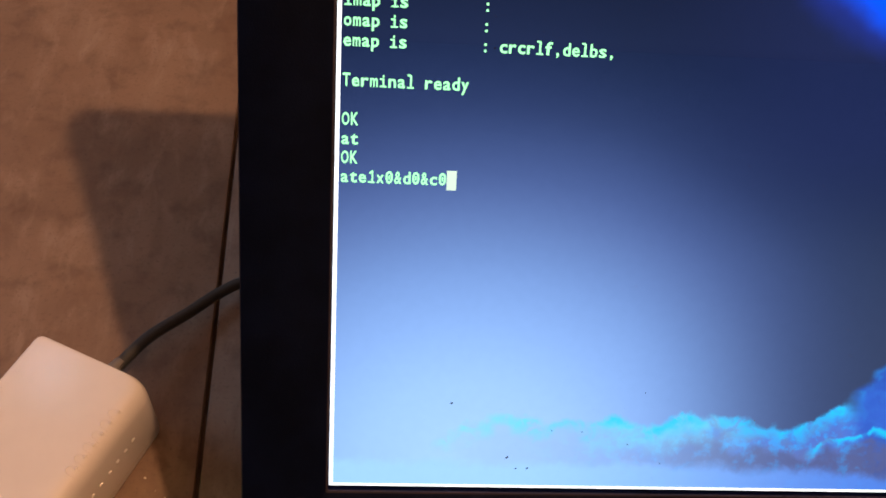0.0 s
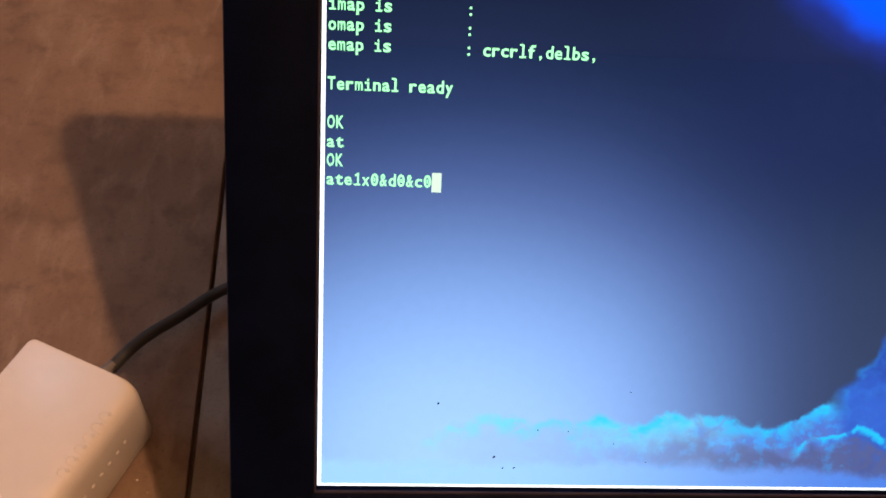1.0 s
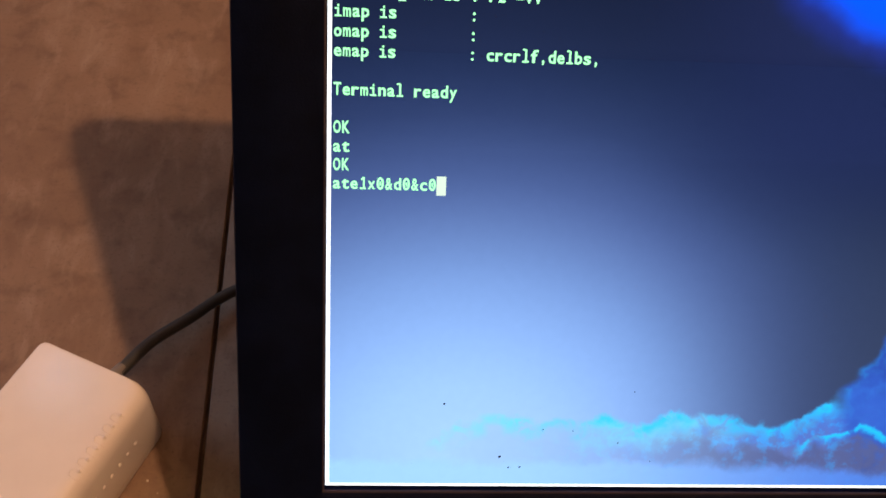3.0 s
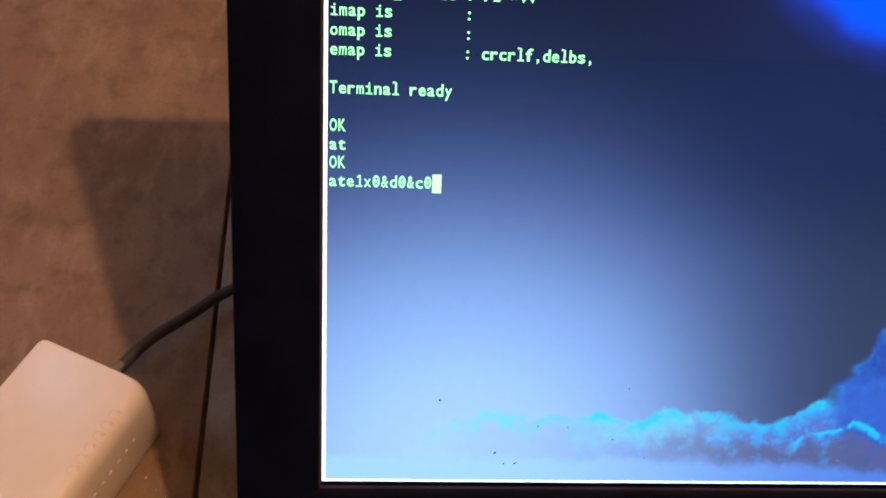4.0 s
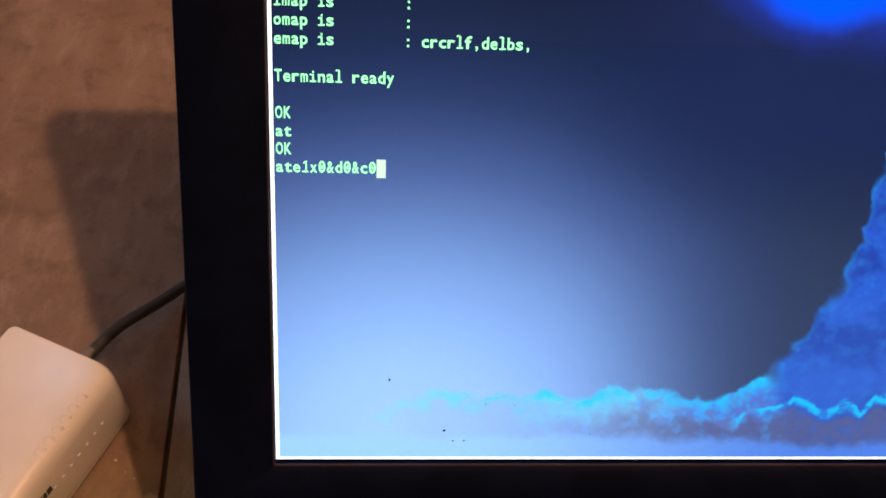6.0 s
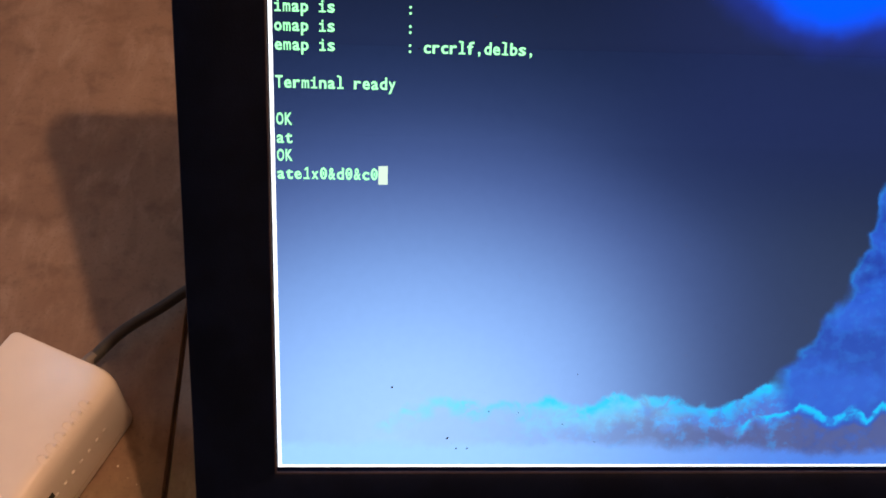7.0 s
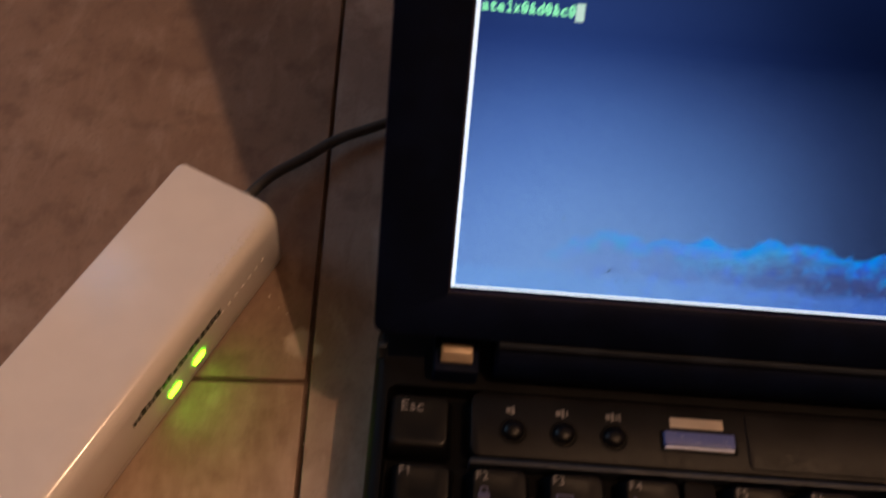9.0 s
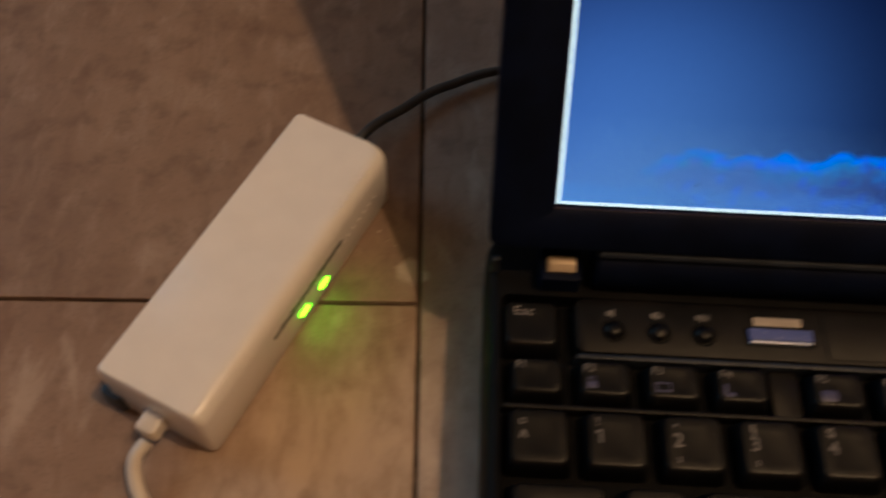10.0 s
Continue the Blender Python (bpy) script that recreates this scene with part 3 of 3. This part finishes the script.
def key_mesh(w, d):
    """A keycap with a broad foot, sloping sides and a dished top; w and d are the top's size."""
    if (w, d) not in KEY_MESHES:
        a, b = w / 2, d / 2
        rings = [ring(-a - 1.5, -b - 1.9, a + 1.5, b + 1.0, 1.2, ROW_Z, 3), ring(-a - 1.4, -b - 1.8, a + 1.4, b + 0.9, 1.3, ROW_Z + 2.2, 3),
                 ring(-a - 0.35, -b - 0.55, a + 0.35, b + 0.3, 1.7, TOP_Z - 0.65, 3), ring(-a, -b, a, b, 1.6, TOP_Z - 0.1, 3),
                 ring(-a + 0.5, -b + 0.5, a - 0.5, b - 0.5, 1.4, TOP_Z, 3)]
        inner = [(x, y, TOP_Z - 0.22) for x, y, _ in ring(-a * 0.55, -b * 0.6, a * 0.55, b * 0.6, 1.0, 0, 3)]
        bm = loft(rings + [inner])
        bmesh.ops.recalc_face_normals(bm, faces=bm.faces)
        me = bpy.data.meshes.new("key")
        bm.to_mesh(me)
        bm.free()
        KEY_MESHES[w, d] = me
    return KEY_MESHES[w, d]


def key(cx, cy, w, d, label=""):
    return seat_mesh("key", key_mesh(w, d), KEY, laptop, label, pose(cx * MM, cy * MM, 0))


INK_Z = 33.96
esc = key(21.3, 123.4, 12.4, 11.6, "black escape key")
part("legend", letters("Esc", 16.9, 125.5, INK_Z, 2.6), INK, esc)

F_X = [22.3 + 17.2 * i + 7.0 * (i // 4) for i in range(12)]
for i, fx in enumerate(F_X):
    k = key(fx + 0.3, 108.7, 11.6, 8.4, "black function key")
    if i < 7:
        part("legend", letters("F%d" % (i + 1), fx - 4.9, 110.4, INK_Z, 2.0), INK, k)
        if i in (1, 2, 3, 4, 6):
            x = fx - 4.4
            if i == 1:
                bm = slab(x, 105.9, x + 2.6, 107.6, INK_Z - 0.02, INK_Z, 0.2, 0.005)
                slab(x + 0.4, 107.6, x + 0.8, 108.9, INK_Z - 0.02, INK_Z, 0.1, 0.005, bm)
                slab(x + 1.8, 107.6, x + 2.2, 108.9, INK_Z - 0.02, INK_Z, 0.1, 0.005, bm)
                slab(x + 0.4, 108.6, x + 2.2, 109.0, INK_Z - 0.02, INK_Z, 0.1, 0.005, bm)
            elif i == 3:
                bm = slab(x, 105.8, x + 0.9, 108.8, INK_Z - 0.02, INK_Z, 0.3, 0.005)
                slab(x + 0.5, 105.4, x + 2.6, 106.4, INK_Z - 0.02, INK_Z, 0.3, 0.005, bm)
            elif i == 4:
                bm = slab(x, 105.4, x + 4.2, 108.4, INK_Z - 0.02, INK_Z, 0.8, 0.005)
            else:
                bm = slab(x, 105.8, x + 3.9, 106.2, INK_Z - 0.02, INK_Z, 0.1, 0.005)
                slab(x, 107.9, x + 3.9, 108.3, INK_Z - 0.02, INK_Z, 0.1, 0.005, bm)
                slab(x, 106.1, x + 0.4, 108.0, INK_Z - 0.02, INK_Z, 0.1, 0.005, bm)
                slab(x + 3.5, 106.1, x + 3.9, 108.0, INK_Z - 0.02, INK_Z, 0.1, 0.005, bm)
                if i == 6:
                    slab(x + 4.6, 105.8, x + 7.6, 108.3, INK_Z - 0.02, INK_Z, 0.2, 0.005, bm)
            part("icon", bm, BLUE_INK, k, "violet function symbol")
part("row_divider", slab(LX0 + 4.6, 100.6, LX1 - 4.6, 101.9, 27.2, 31.8, 0.4, 0.35), STRIP, laptop)
for gx in (F_X[3] + F_X[4], F_X[7] + F_X[8]):
    part("row_spacer", slab(gx / 2 - 3.6, 102.1, gx / 2 + 3.6, 114.3, 27.2, 30.6, 0.8, 0.3), STRIP, laptop)

U = 18.55
NUMBER = [("°", "^", ""), ("!", "1", ""), ('"', "2", "²"), ("§", "3", "³"), ("$", "4", ""), ("%", "5", ""), ("&", "6", "")]
for i in range(13):
    kx = 22.95 + 18.75 * i
    k = key(kx, 92.7, 13.2, 13.0, "black number key")
    if i < len(NUMBER):
        up, low, third = NUMBER[i]
        if up == "°":
            part("legend", loft([circle(kx - 4.0, 96.3, 0.85, INK_Z, 14), circle(kx - 4.0, 96.3, 0.5, INK_Z, 14)], caps=(False, False)), INK, k)
        else:
            part("legend", letters(up, kx - 4.6, 96.0 if up != '"' else 95.0, INK_Z, 2.4), INK, k)
        part("legend", letters(low, kx - 4.9, 91.6 if low != "^" else 90.6, INK_Z, 3.5), INK, k)
        if third:
            part("legend", letters(third, kx - 4.4, 86.6, INK_Z, 2.6), INK, k)
key(270.2, 92.7, 14.2, 13.0, "black backspace key")


def key_row(cy, widths):
    """One row of plain keys from the left rim on, by their widths in key units."""
    x = 13.9
    for w in widths:
        key(x + w * U / 2, cy, round(w * U - 6.1, 1), 13.4, "black key")
        x += w * U


key_row(92.5 - U, [1.45] + [1] * 11 + [1.05, 0.86])
key_row(92.5 - 2 * U, [1.7] + [1] * 11 + [1.62])
key_row(92.5 - 3 * U, [1.25] + [1] * 11 + [2.07])
key_row(92.5 - 4 * U, [1.0, 1.0, 1.0, 1.0, 5.0, 1.0, 1.0, 1.0, 1.1, 1.1, 1.12])
part("pointing_stick", loft([circle(128, 64.5, 3.2, 27), circle(128, 64.5, 3.2, 33), circle(128, 64.5, 3.9, 34), circle(128, 64.5, 3.5, 35), circle(128, 64.5, 1.5, 35.3)]), RED, laptop)

# a small grey block stands in for the highlight on the hinge corner
part("hinge_glint", slab(10.4, 138.2, 12.6, 140.0, 33, 39.6, 0.6, 0.4), RIDGE, laptop)

# lid: a leaning shell with a raised frame round the display
LEAN = 37.9
S = pose(0.02594, 0.14792, 0.0533, 90 - LEAN)      # x along the display, y up it, z out of it
W, HGT = 243.0, 183.0
lid_rings = [
    ring(-12.3, -9, W + 12.3, HGT + 9.5, 5, -10.5), ring(-16.2, -11.2, W + 16.2, HGT + 12.4, 6, -8.5), ring(-16.8, -11.8, W + 16.8, HGT + 13, (2.5, 2.5, 6, 6), -6),
    ring(-16.8, -11.8, W + 16.8, HGT + 13, (2.5, 2.5, 6, 6), 1.6), ring(-16.5, -11.5, W + 16.5, HGT + 12.7, (2.3, 2.3, 5.7, 5.7), 2.4), ring(-15.0, -10.8, W + 15.0, HGT + 11.8, (2, 2, 5, 5), 2.8),
    ring(-1.6, -2.2, W + 1.6, HGT + 1.6, 1.0, 1.5), ring(-0.5, -1.15, W + 0.5, HGT + 0.5, 0.4, 0.8), ring(-0.5, -1.15, W + 0.5, HGT + 0.5, 0.4, -1.2)]
lid = part("lid", loft(lid_rings, caps=(True, True)), BLACK, laptop, "black display lid with a wide frame", S)
part("inner_lip", loft([ring(-0.55, -1.2, W + 0.55, HGT + 0.55, 0.4, 0.3), ring(-0.55, -1.2, W + 0.55, HGT + 0.55, 0.4, 0.85), ring(-0.2, -0.85, W + 0.2, HGT + 0.2, 0.3, 0.85),
                        ring(-0.2, -0.85, W + 0.2, HGT + 0.2, 0.3, 0.3)], caps=(False, False)), LIP, lid, "worn brownish inner edge", S)


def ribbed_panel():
    """The display's face: added ribs, too fine to see, up to RIB_END, flat above, with the upper side of each rib as
    its second material.
    """
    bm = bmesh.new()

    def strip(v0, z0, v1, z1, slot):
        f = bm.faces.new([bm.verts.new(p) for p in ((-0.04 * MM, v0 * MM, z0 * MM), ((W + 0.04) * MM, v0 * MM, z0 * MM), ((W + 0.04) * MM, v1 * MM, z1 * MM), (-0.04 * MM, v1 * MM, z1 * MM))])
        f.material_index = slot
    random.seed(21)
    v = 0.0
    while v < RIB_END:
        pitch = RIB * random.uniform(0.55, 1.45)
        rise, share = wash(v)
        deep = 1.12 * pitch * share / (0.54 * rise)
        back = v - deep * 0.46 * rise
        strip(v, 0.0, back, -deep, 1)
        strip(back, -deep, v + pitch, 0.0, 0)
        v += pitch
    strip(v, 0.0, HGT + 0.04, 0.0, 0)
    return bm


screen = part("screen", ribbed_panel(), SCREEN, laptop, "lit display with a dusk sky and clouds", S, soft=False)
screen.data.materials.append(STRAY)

# the terminal window: its border, lines of text and the cursor
edge = plate(0, 0, 0.72, HGT, 0.03)
plate(0.72, 0, W - 0.4, 0.52, 0.03, edge)
part("window_border", edge, BORDER, screen, "white window border", S, soft=False)
CW, LH, TX, TY = 1.609, 3.428, 0.98, 91.64
LINES = [(0, -1, "receive_cmd is : rz -vv"), (0, 0, "imap is"), (15, 0, ":"), (0, 1, "omap is"), (15, 1, ":"), (0, 2, "emap is"), (15, 2, ": crcrlf,delbs,"),
         (0, 4, "Terminal ready"), (0, 6, "OK"), (0, 7, "at"), (0, 8, "OK"), (0, 9, "ate1x0&d0&c0")]
for col, row, words in LINES:
    bm = letters(words, TX + col * CW, TY - row * LH, 0.05, 2.28, CW, 0.83, 0.020)
    for i, ch in enumerate(words):
        if ch == "0":
            x = TX + (col + i + 0.5) * CW
            plate(x - 0.13, TY - row * LH + 0.75, x + 0.13, TY - row * LH + 1.5, 0.05, bm)
    part("text_line", bm, TEXT, screen, "pale green terminal text", S, soft=False)
part("cursor", plate(TX + 12 * CW, TY - 9 * LH - 0.85, TX + 13.1 * CW, TY - 9 * LH + 2.75, 0.05), CURSOR, screen, "pale block cursor", S, soft=False)

# hinges and the barrel between them
for hx in (25.0, 260.8):
    part("hinge_mount", slab(hx - 1.5, 133.9, hx + 9.1, 147, 29, 38.4, 0.8, 0.5), BLACK, laptop)
    part("hinge", loft([ring(hx, 135.9, hx + 7.6, 140.2, 0.4, 38.2), ring(hx, 135.9, hx + 7.6, 140.2, 0.4, 39.3), ring(hx + 0.1, 137.6, hx + 7.5, 140.2, 0.4, 40.3),
                        ring(hx + 0.3, 138.0, hx + 7.3, 140.0, 0.3, 40.5)]), HINGE, laptop, "small warm metal hinge")
barrel = [[(x, 141.5 + 7.2 * math.cos(a), 36.4 + 7.2 * math.sin(a)) for a in [2 * math.pi * i / 24 for i in range(24)]] for x in (37.5, 38.4, 254.6, 255.5)]
for r, k in ((0, 0.86), (3, 0.86)):
    barrel[r] = [(x, 141.5 + (y - 141.5) * k, 36.4 + (z - 36.4) * k) for x, y, z in barrel[r]]
part("hinge_barrel", loft(barrel), BLACK, laptop, "black barrel under the display")
part("barrel_ridge", slab(12.0, -13.6, 229, -11.9, -2.0, 2.4, 0.5, 0.5), RIDGE, laptop, "grey ridge", S)

# ---------------- modem ----------------
AT = pose(-0.0564, 0.1462, 0, 0, 0, 65.55)        # x from the phone cable to the computer cable
modem = thing("modem", AT, "glossy white box modem lying on brown floor tiles", "modem")
L2, W2, TALL = 49.1, 16.3, 23.5
corner = (3.2, 4.6, 2.2, 1.6)
prof = [(1.4, 0.4), (0.5, 1.0), (0.0, 2.2), (0.0, 19.0), (0.35, 21.0), (1.15, 22.5), (2.4, 23.3), (4.0, 23.49), (4.9, 23.5), (6.5, 23.5)]
shell = []
for k, z in prof:
    right = k * (1.15 if z > 15 else 1.0)          # the lit side has the rounder edge
    left = k * (0.22 if z > 15 else 1.0)
    shell.append(ring(-L2 + 0.22 * k, -W2 + right, L2 + 2.2 - 0.22 * k, W2 + 1.0 - left, (2.6, 4.6, 1.9, 1.2), z, 6))
body = part("body", loft(shell), WHITE, modem, "glossy white plastic shell", AT)
part("base_plate", slab(-L2 + 2.2, -W2 + 2.0, L2 - 2.2, W2 - 2.0, 0.0, 0.8, 2, 0.2), RUBBER, modem, "", AT)
SIDE = AT @ pose(0, -0.0163, 0, 90)               # x along the lit side, y up it, z out of it
part("corner_block", slab(-50.6, 13.0, -44.0, 20.6, 0.2, 8.6, 1.8, 1.0), SLATE, modem, "slate blue block at the corner", AT)
part("seam", slab(-L2 + 4, 4.0, L2 - 5, 4.25, -0.1, 0.03, 0.1, 0.01), PALE_PRINT, modem, "", SIDE)
for s in (8.6, -2.0):
    part("led", slab(s - 2.3, 6.1, s + 2.3, 8.1, -0.5, 0.4, 0.95, 0.25), LED, modem, "glowing green status light", SIDE)
mark = bmesh.new()
random.seed(4)
x = -16.6
while x < 20:
    w = random.uniform(1.0, 2.3)
    slab(x, 13.2, x + w, 13.2 + random.uniform(1.9, 2.9), -0.05, 0.03, 0.2, 0.01, mark, 2)
    x += w + random.uniform(0.18, 0.5)
part("dark_print", mark, SLOT, modem, "dark unreadable maker's print", SIDE)
for i in range(8):
    s = 40.0 - 3.2 * i
    part("vent_dot", loft([circle(s, 12.7, 0.62, -0.3, 10), circle(s, 12.7, 0.62, 0.12, 10), circle(s, 12.7, 0.4, 0.3, 10)]), WHITE, modem, "", SIDE)
EDGE = [(-16.3, 19.0), (-15.9, 21.0), (-14.98, 22.5), (-13.54, 23.3), (-11.7, 23.5), (40.0, 23.5)]


def edge_height(w):
    """The height of the shell's top at w across it, on the rounded lit side."""
    for (w0, z0), (w1, z1) in zip(EDGE, EDGE[1:]):
        if w <= w1:
            return z0 + (z1 - z0) * (w - w0) / (w1 - w0)
    return 23.5


for i in range(6):
    s = 40.3 - 3.2 * i
    hoop = [(s - 1.05, w, edge_height(w) - 0.1) for w in (-16.0, -15.4, -14.6, -13.6)]       # a raised loop, open down the side
    hoop += [(s - 1.05 * math.cos(a), -12.9 + 1.3 * math.sin(a), edge_height(-12.9 + 1.3 * math.sin(a)) - 0.1) for a in [math.pi * k / 8 for k in range(9)]]
    hoop += [(s + 1.05, w, edge_height(w) - 0.1) for w in (-13.6, -14.6, -15.4, -16.0)]
    part("vent_rib", tube(hoop, lambda t: 0.23 - 0.17 * abs(2 * t - 1) ** 2, 6, 2), BEAD, modem, "", AT)
    arc = []
    for j in range(13):                          # the loops of the far side lie flatter
        a = math.pi * (0.5 + j / 12)
        arc.append((s + 0.95 * math.sin(a), 16.0 + 2.0 * math.cos(a), 23.30))
    part("vent_rib", tube(arc, 0.26, 6, 2), WHITE, modem, "", AT)
    part("vent_bead", loft([circle(s + 1.0, -13.5, 0.46, 22.9, 10), circle(s + 1.0, -13.5, 0.46, 23.4, 10), circle(s + 1.0, -13.5, 0.2, 23.62, 10)]), BEAD, modem, "", AT)
part("cable_boot", tube([(48.5, 2.2, 9.5), (53, 2.0, 9.5), (58.5, 1.5, 8.9)], lambda t: 2.3 - 0.55 * t), GREY_BOOT, modem, "grey rubber strain relief", AT)

# ---------------- cables ----------------
cable = part("computer_cable", tube([(-34.4, 198.2, 9.1), (-28.2, 209.1, 7.2), (-19.1, 218.8, 5.2), (-11.6, 226.4, 4.4), (-3.5, 231.8, 4.0), (14, 240, 3.6), (42, 241, 3.0), (66, 226, 5.0), (73, 190, 11), (74, 151.8, 14)], 1.7, 14), BLACK_CABLE)
tagged(cable, "black round cable from the modem to the laptop", "cable")
plug = AT @ pose(-0.0491, 0, 0)
phone = thing("phone_cable", plug, "white phone cable plugged into the modem", "cable")
part("plug", slab(-6.0, -2.2, 1.0, 4.4, 5.4, 11.8, 1.8, 1.3), BOOT, phone, "", plug)
part("cord", tube([(-79.2, 94.9, 9.0), (-81.5, 90.5, 8.0), (-81.2, 86.0, 6.0), (-78.5, 80.5, 3.6), (-73, 74, 2.6), (-62, 64, 2.5), (-48, 40, 2.5), (-45, 0, 2.5), (-60, -60, 2.5), (-120, -130, 2.5)], 2.05, 14), BOOT, phone)

# ---------------- dust on the display ----------------
specks = bmesh.new()
for u, v, a, b in ((35.0, 6.6, 0.5, 0.28), (36.9, 4.2, 0.32, 0.2), (39.2, 4.3, 0.42, 0.2), (23.4, 18.0, 0.35, 0.3), (43.5, 12.6, 0.2, 0.18), (49.6, 12.4, 0.18, 0.16),
                   (59, 9.8, 0.2, 0.16), (66, 5.8, 0.16, 0.16), (27.6, 85.6, 0.25, 0.2), (61.5, 21, 0.16, 0.16)):
    turn = 0.6
    a, b = a * 0.72, b * 0.72
    specks.faces.new([specks.verts.new(((u + a * math.cos(t) * math.cos(turn) - b * math.sin(t) * math.sin(turn)) * MM, (v + a * math.cos(t) * math.sin(turn) + b * math.sin(t) * math.cos(turn)) * MM, 0.00006))
                      for t in [2 * math.pi * i / 8 for i in range(8)]])
tagged(part("dust", specks, DUST, m=S, soft=False), "dark dust specks on the lit display", "dust", kind="stuff")

# ---------------- crumbs on the floor ----------------
crumbs = bmesh.new()
random.seed(9)
for cx, cy, cr in ((-23.7, 171.4, 0.32), (-17.8, 166.2, 0.2), (-20.5, 168.0, 0.14), (-8.0, 128.0, 0.18)):
    loft([[(x + random.uniform(-0.07, 0.07), y + random.uniform(-0.07, 0.07), z) for x, y, z in circle(cx, cy, cr * k, z, 8)] for k, z in ((1.0, 0.0), (0.85, 0.2 * cr), (0.4, 0.4 * cr))], bm=crumbs)
tagged(part("crumbs", crumbs, BOOT), "tiny pale plaster crumbs on the tiles", "crumbs", kind="stuff")

# ---------------- floor tiles ----------------
TS, JOINT, PHI = 330.0, 1.3, 2.40
GRID = pose(-0.00935, 0.14564, 0, 0, 0, PHI)
tile_me = bpy.data.meshes.new("tile")
bm = loft([ring(JOINT / 2, JOINT / 2, TS - JOINT / 2, TS - JOINT / 2, 1.0, -2.4, 2), ring(JOINT / 2, JOINT / 2, TS - JOINT / 2, TS - JOINT / 2, 1.0, -0.5, 2),
           ring(JOINT / 2 + 0.2, JOINT / 2 + 0.2, TS - JOINT / 2 - 0.2, TS - JOINT / 2 - 0.2, 0.9, -0.12, 2), ring(JOINT / 2 + 0.7, JOINT / 2 + 0.7, TS - JOINT / 2 - 0.7, TS - JOINT / 2 - 0.7, 0.6, 0.0, 2)], caps=(False, True))
bm.to_mesh(tile_me)
bm.free()
for i in range(-9, 9):
    for j in range(-9, 9):
        shift = 0 if i % 2 else TS * 0.66
        at = GRID @ pose(i * TS * MM, (j * TS + shift) * MM, 0)
        c = at @ Vector((TS / 2 * MM, TS / 2 * MM, 0))
        if abs(c.x) < 2.43 and abs(c.y) < 2.43:
            me = tile_me
            if max(abs(c.x), abs(c.y)) > 2.12:          # cut along the wall
                bm = bmesh.new()
                bm.from_mesh(tile_me)
                back = at.inverted()
                for nx, ny in ((1, 0), (-1, 0), (0, 1), (0, -1)):
                    edge_at = Vector((nx * 2.35, ny * 2.35, 0))
                    bmesh.ops.bisect_plane(bm, geom=bm.verts[:] + bm.edges[:] + bm.faces[:], plane_co=back @ edge_at,
                                           plane_no=back.to_3x3() @ Vector((nx, ny, 0)), clear_outer=True)
                if not bm.verts:
                    bm.free()
                    continue
                me = bpy.data.meshes.new("tile")
                bm.to_mesh(me)
                bm.free()
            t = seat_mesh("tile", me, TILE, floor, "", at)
            # tile (0, -1) holds the cool light beside the laptop: paler and bluer
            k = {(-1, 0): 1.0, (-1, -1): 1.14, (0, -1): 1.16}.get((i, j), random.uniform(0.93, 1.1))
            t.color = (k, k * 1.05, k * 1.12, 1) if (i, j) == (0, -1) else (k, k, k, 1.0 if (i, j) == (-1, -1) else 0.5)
